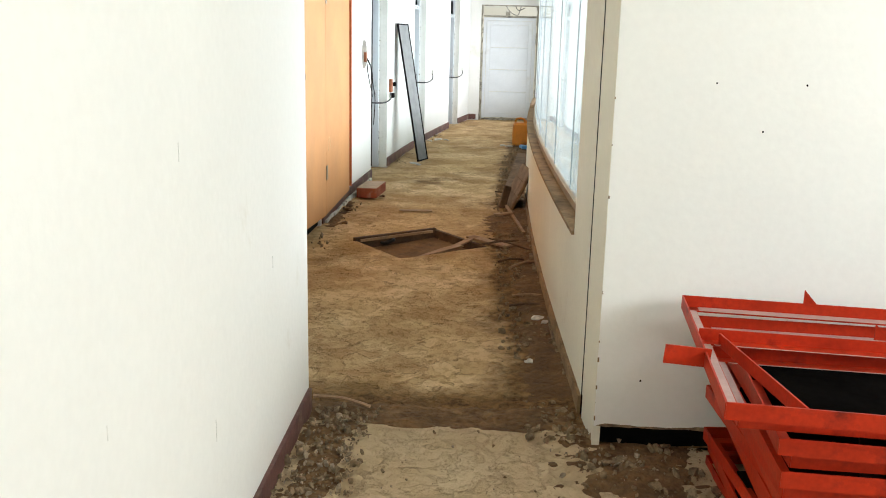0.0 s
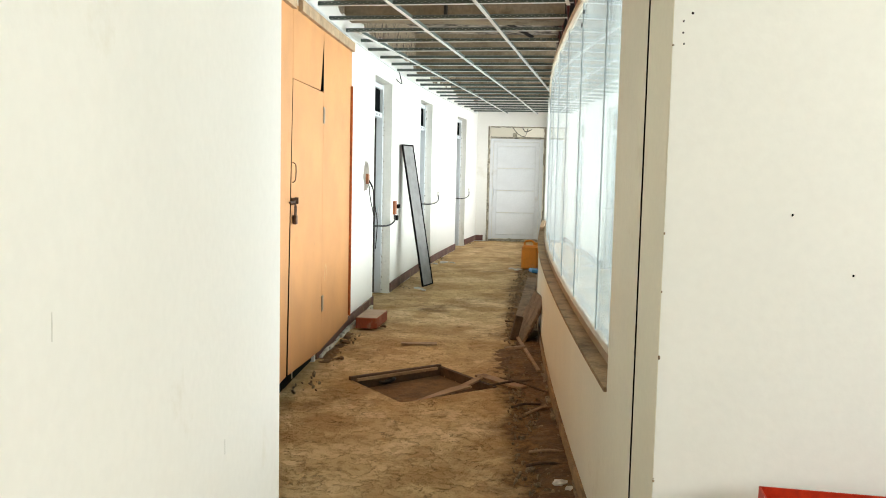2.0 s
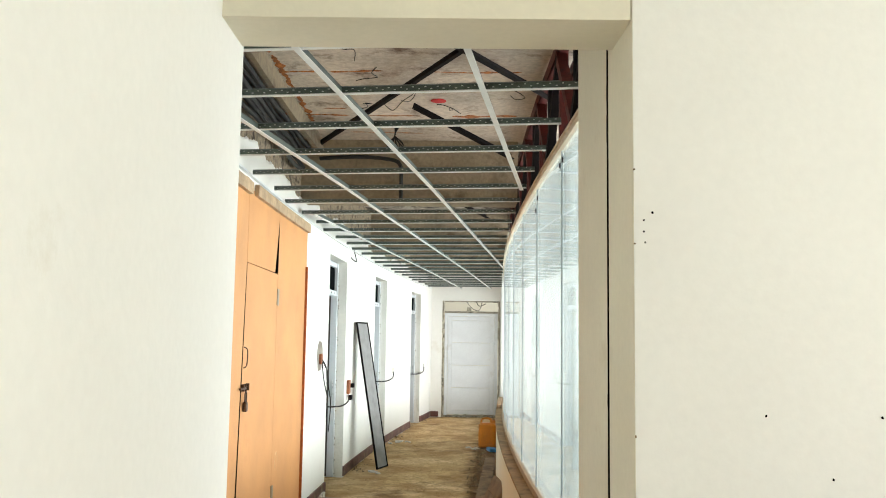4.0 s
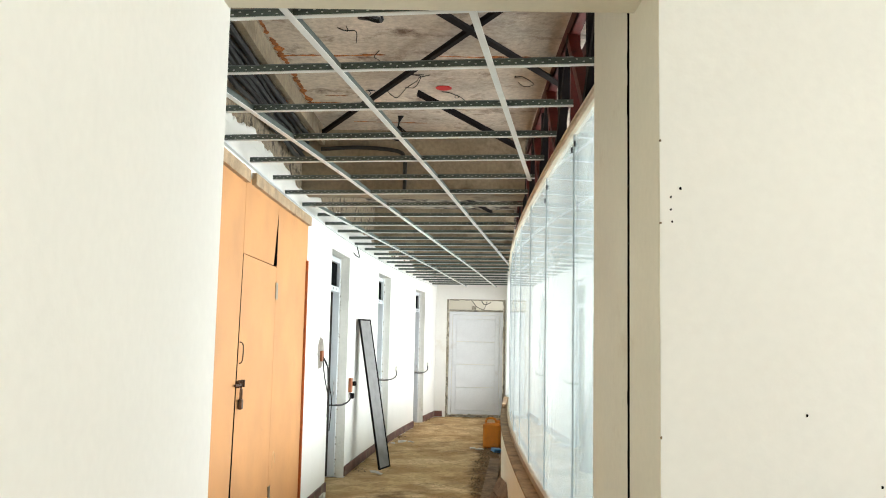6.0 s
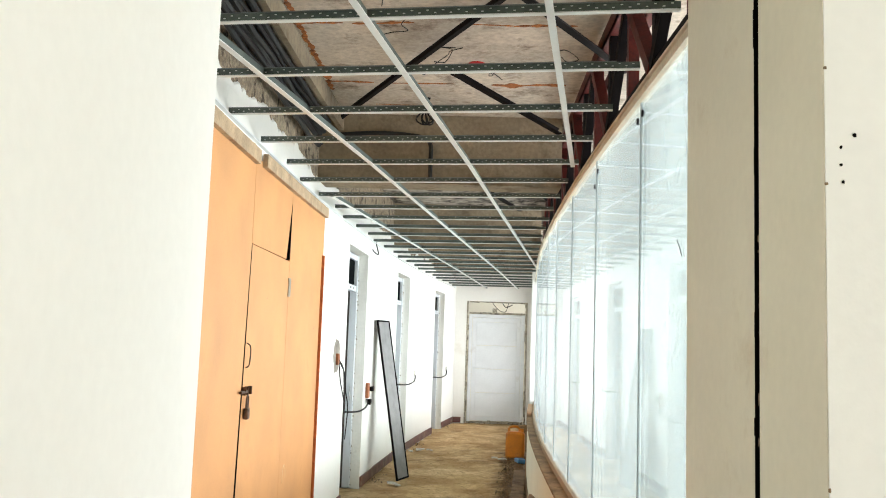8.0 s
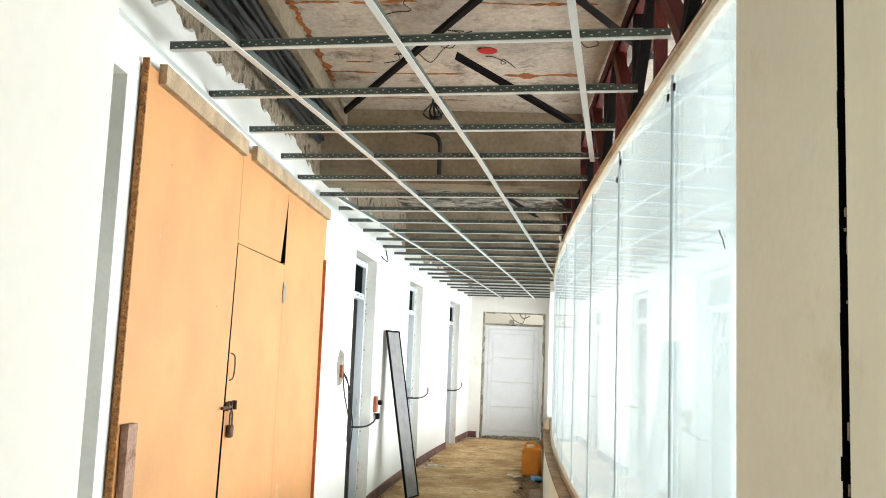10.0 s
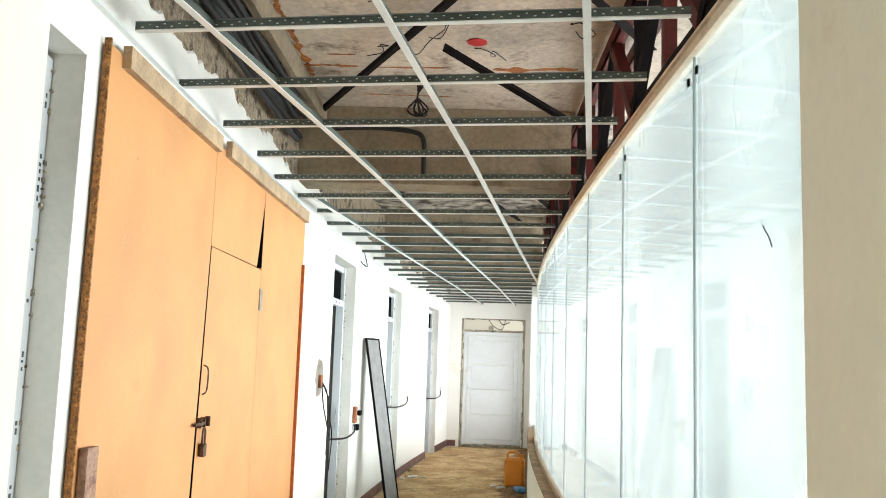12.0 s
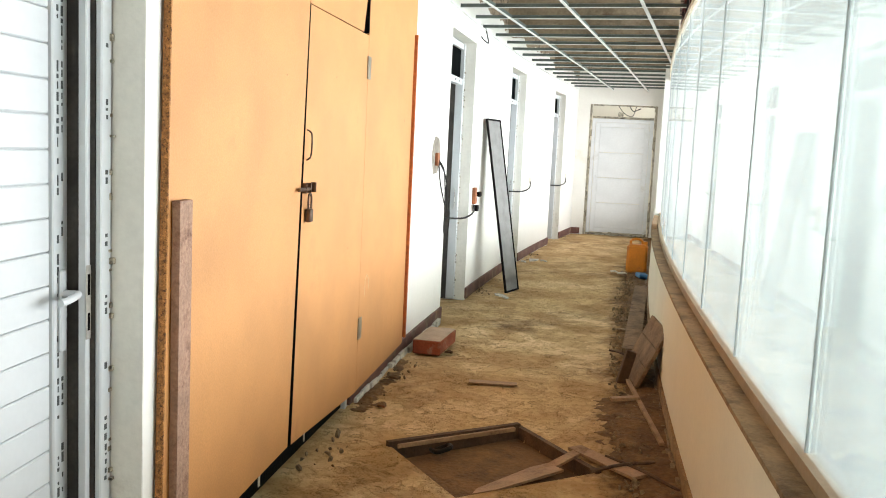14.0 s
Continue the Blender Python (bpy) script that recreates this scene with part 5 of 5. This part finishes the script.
ragged_strip("chipped_plaster_edge", (0.47, 2.2795, 0.108), (1.6, 2.2795, 0.108), 0.012, STONE, "ragged plaster edge at the foot of the wall", "plaster edge", 3.9, (0, -1, 0))
for yy, z, h in ((1.09, 1.23, 0.022), (1.96, 0.77, 0.02), (1.29, 0.48, 0.03), (0.64, 0.77, 0.015)):
    single("wall_scuff", boxm(XLOB(yy) - 0.0002, XLOB(yy) + 0.0006, yy - 0.0015, yy + 0.0015, z - h, z + h), SCUFF, "faint grey scuff on the white wall", "scuff", "wall scuffs")
# glass clips and a stuck scrap
for s, z in ((4.06, 2.41), (4.15, 2.40), (5.24, 2.34), (5.14, 2.40)):
    single("glass_clip", boxm(XR(s) + 0.078, XR(s) + 0.085, s - 0.008, s + 0.008, z - 0.012, z + 0.012, 0.001), BLACK, "small dark clip at the edge of a pane", "clip", "glass clips")
bm = bmesh.new()
tube(bm, smooth_path([(XR(3.53) + 0.082, 3.54, 1.87), (XR(3.53) + 0.08, 3.52, 1.855), (XR(3.5) + 0.08, 3.50, 1.84), (XR(3.5) + 0.082, 3.485, 1.815)], 4), 0.0016, 5)
single("dry_twig", bm, CABLE, "dry twig stuck to the dusty glass", "twig")

# ---------------------------------------------------------------- scraps and sticks
def scrap(name, x, y, size, material, label, category, seed, z=0.0):
    """A small bent flake with a ragged outline."""
    r = random.Random(seed)
    bm = bmesh.new()
    n = 9
    ring = [bm.verts.new((size * math.cos(k * 6.283 / n) * r.uniform(0.6, 1.2), size * math.sin(k * 6.283 / n) * r.uniform(0.45, 0.9), size * r.uniform(0.05, 0.3))) for k in range(n)]
    mid_ = bm.verts.new((0, 0, size * 0.35))
    fs = [bm.faces.new((ring[k], ring[(k + 1) % n], mid_)) for k in range(n)]
    ext = bmesh.ops.extrude_face_region(bm, geom=fs)
    bmesh.ops.translate(bm, vec=(0, 0, -0.012), verts=[v for v in ext["geom"] if isinstance(v, bmesh.types.BMVert)])
    return single(name, bm, material, label, category, category + "s", at=pose(x, y, z + 0.006, 0, 0, r.uniform(0, 360)))


for k, (x, y, s_) in enumerate(((0.33, 3.92, 0.05), (0.37, 3.86, 0.03), (0.41, 4.47, 0.025), (0.26, 3.22, 0.03), (-0.94, 10.43, 0.07), (-0.88, 10.36, 0.04), (-0.82, 13.45, 0.09), (-0.7, 13.5, 0.06), (0.3, 12.75, 0.08), (0.22, 12.9, 0.06), (-0.95, 13.3, 0.05))):
    scrap("plaster_scrap", x, y, s_, PLASTERBIT, "pale broken plaster scrap lying on the dirt floor", "plaster scrap", 60 + k)
for k, (x, y, s_) in enumerate(((0.36, 9.3, 0.12), (0.22, 9.15, 0.07), (0.42, 9.5, 0.09), (0.30, 9.6, 0.06), (-0.46, 5.98, 0.05), (-1.17, 6.45, 0.04), (-1.24, 7.05, 0.045), (-1.03, 7.85, 0.035), (-0.56, 2.2, 0.05), (-0.5, 1.95, 0.04), (0.55, 2.2, 0.045), (0.2, 4.1, 0.035))):
    scrap("soil_clod", x, y, s_, STONE if k < 4 or k > 7 else SOIL, "lumpy brown clod of dried mortar and soil", "clod", 90 + k, -0.12 if k == 4 else 0.0)
for k, (a_, b_) in enumerate((((0.20, 4.34), (0.41, 4.36)), ((0.18, 4.12), (0.36, 4.17)), ((0.12, 5.2), (0.3, 5.3)), ((0.2, 5.05), (0.37, 5.25)), ((0.05, 5.95), (0.36, 5.6)), ((-0.02, 5.72), (0.28, 5.93)), ((-0.67, 2.66), (-0.42, 2.58)), ((0.1, 8.3), (0.25, 8.1)))):
    bm = bmesh.new()
    tube(bm, smooth_path([(*a_, 0.016), ((a_[0] + b_[0]) / 2, (a_[1] + b_[1]) / 2 + 0.01, 0.024), (*b_, 0.014)], 4), 0.008, 6)
    single("dry_stick", bm, DARKWOOD if k % 3 else WOOD, "thin dry stick lying on the loose soil", "stick", "dry sticks")
bm = bmesh.new()
r = random.Random(70)
y = 6.48
while y < 8.9:
    l = r.uniform(0.04, 0.16)
    g = r.uniform(0.012, 0.035)
    box(bm, XL(y) + 0.0165, XL(y) + 0.018 + g, y, y + l, -0.02, r.uniform(0.008, 0.035), 0.003)
    y += l * r.uniform(0.95, 1.2)
single("plaster_fillet", bm, PLASTERBIT, "broken white plaster fillet at the foot of the skirting", "plaster edge", "plaster edges", "stuff")
bm = bmesh.new()
y = 2.7
while y < 13.5:
    l = r.uniform(0.05, 0.25)
    box(bm, XR(y) - 0.0145 - r.uniform(0.006, 0.03), XR(y) - 0.0145, y, y + l, -0.02, r.uniform(0.006, 0.03), 0.004)
    y += l * r.uniform(0.95, 1.4)
single("mortar_droppings", bm, STONE, "hardened mortar droppings along the wall foot", "mortar", kind="stuff")
# splashes of pale mortar in the dark recess below the chipboard
for k, y in enumerate((4.82, 5.12, 5.71)):
    h_ = 0.03 + 0.012 * (k % 3)
    single("mortar_splash", boxm(XL(y) - 0.0199, XL(y) - 0.016, y, y + 0.012 + 0.006 * (k % 2), 0.015, 0.02 + h_, 0.001), PLASTERBIT, "pale mortar splash in the dark recess", "mortar splash", "mortar splashes")
# scratches on the chipboard
for y, z, h_ in ((4.85, 1.62, 0.05), (4.42, 1.9, 0.03), (5.0, 0.62, 0.05), (6.1, 0.45, 0.04), (4.7, 0.5, 0.03)):
    bm = bmesh.new()
    tube(bm, smooth_path([(XL(y) + 0.0302, y, z - h_), (XL(y) + 0.0303, y + 0.008, z), (XL(y) + 0.0302, y + 0.02, z + h_)], 4), 0.0014, 4)
    single("chalk_scratch", bm, PAPER, "faint pale scratch on the chipboard", "scratch", "chalk scratches")
bm = bmesh.new()
tube(bm, smooth_path([(XL(6.57) + 0.0305, 6.57, 0.59), (XL(6.57) + 0.0305, 6.575, 0.67), (XL(6.61) + 0.0305, 6.61, 0.705), (XL(6.65) + 0.0305, 6.65, 0.67), (XL(6.65) + 0.0305, 6.655, 0.62)], 5), 0.0032, 5)
single("chalk_mark", bm, CHALK, "pale chalk hook drawn on the chipboard", "chalk mark")
bm = bmesh.new()
tube(bm, smooth_path([(XL(10.5) + 0.01, 10.5, 2.62), (XL(10.45) + 0.05, 10.45, 2.5), (XL(10.35) + 0.07, 10.35, 2.455), (XL(10.2) + 0.05, 10.2, 2.47), (XL(10.15) + 0.04, 10.15, 2.49)], 5), 0.006, 6)
single("loose_wire", bm, CABLE, "thin black wire dangling from the wall head", "wire", "loose wires")
for y, z in ((4.5, 2.2), (4.55, 1.15), (4.9, 2.35), (5.2, 1.7), (6.8, 1.9), (6.75, 1.0), (7.4, 1.6), (7.2, 0.5), (5.9, 1.75), (6.2, 0.9)):
    part("nail_head", boxm(XL(y) + 0.0301, XL(y) + 0.032, y - 0.004, y + 0.004, z - 0.004, z + 0.004, 0.001), WORN, cb, "dark nail head")

# ---------------------------------------------------------------- rubble


def rubble(name, spots, label, seed, material=STONE):
    r = random.Random(seed)
    bm = bmesh.new()
    for x0, x1, y0, y1, n, s0, s1 in spots:
        for _ in range(n):
            x, yy, s = r.uniform(x0, x1), r.uniform(y0, y1), s0 + (s1 - s0) * r.random() ** 3
            g = bmesh.ops.create_icosphere(bm, subdivisions=1, radius=s)
            rot = Euler((r.uniform(0, 6), r.uniform(0, 6), r.uniform(0, 6))).to_matrix()
            sc = Vector((r.uniform(0.7, 1.4), r.uniform(0.6, 1.2), r.uniform(0.4, 0.8)))
            for v in g["verts"]:
                c = v.co * r.uniform(0.5, 1.3)
                v.co = rot @ Vector((c.x * sc.x, c.y * sc.y, c.z * sc.z)) + Vector((x, yy, s * 0.3 + (lift_lobby(x, yy) + 0.011 if yy < 2.5 else 0.0)))
    return single(name, bm, material, label, "rubble", kind="stuff")


rubble("rubble_entrance", [(-0.64, -0.38, 0.9, 2.6, 900, 0.003, 0.016), (-0.64, -0.5, 0.9, 2.6, 120, 0.004, 0.026), (0.22, 0.47, 2.3, 2.75, 220, 0.003, 0.022), (-0.4, 0.3, 1.2, 2.6, 50, 0.002, 0.008), (0.4, 0.9, 1.9, 2.3, 120, 0.003, 0.024)], "crumbled mortar and stones at the passage", 1)
rubble("rubble_pale", [(-0.63, -0.42, 1.0, 2.5, 260, 0.002, 0.017), (0.3, 0.75, 2.0, 2.4, 50, 0.003, 0.02), (-0.3, 0.3, 1.0, 2.3, 24, 0.002, 0.007)], "pale mortar crumbs in the dark soil", 9, PALESTONE)
rubble("rubble_wall_foot", [(XR(v) - 0.30, XR(v) - 0.02, v, v + 0.7, 150, 0.003, 0.020) for v in (3.2, 3.9, 4.6, 5.3, 6.0, 6.7, 7.4, 8.1, 8.8, 9.5, 10.2, 10.9, 11.6, 12.3)] + [(XL(v) + 0.03, XL(v) + 0.2, v, v + 0.6, 14, 0.004, 0.022) for v in (5.4, 6.2, 7.0, 10.4, 11.0, 13.4, 14.0, 16.9)], "dust, stones and plaster crumbs along the wall feet", 2)
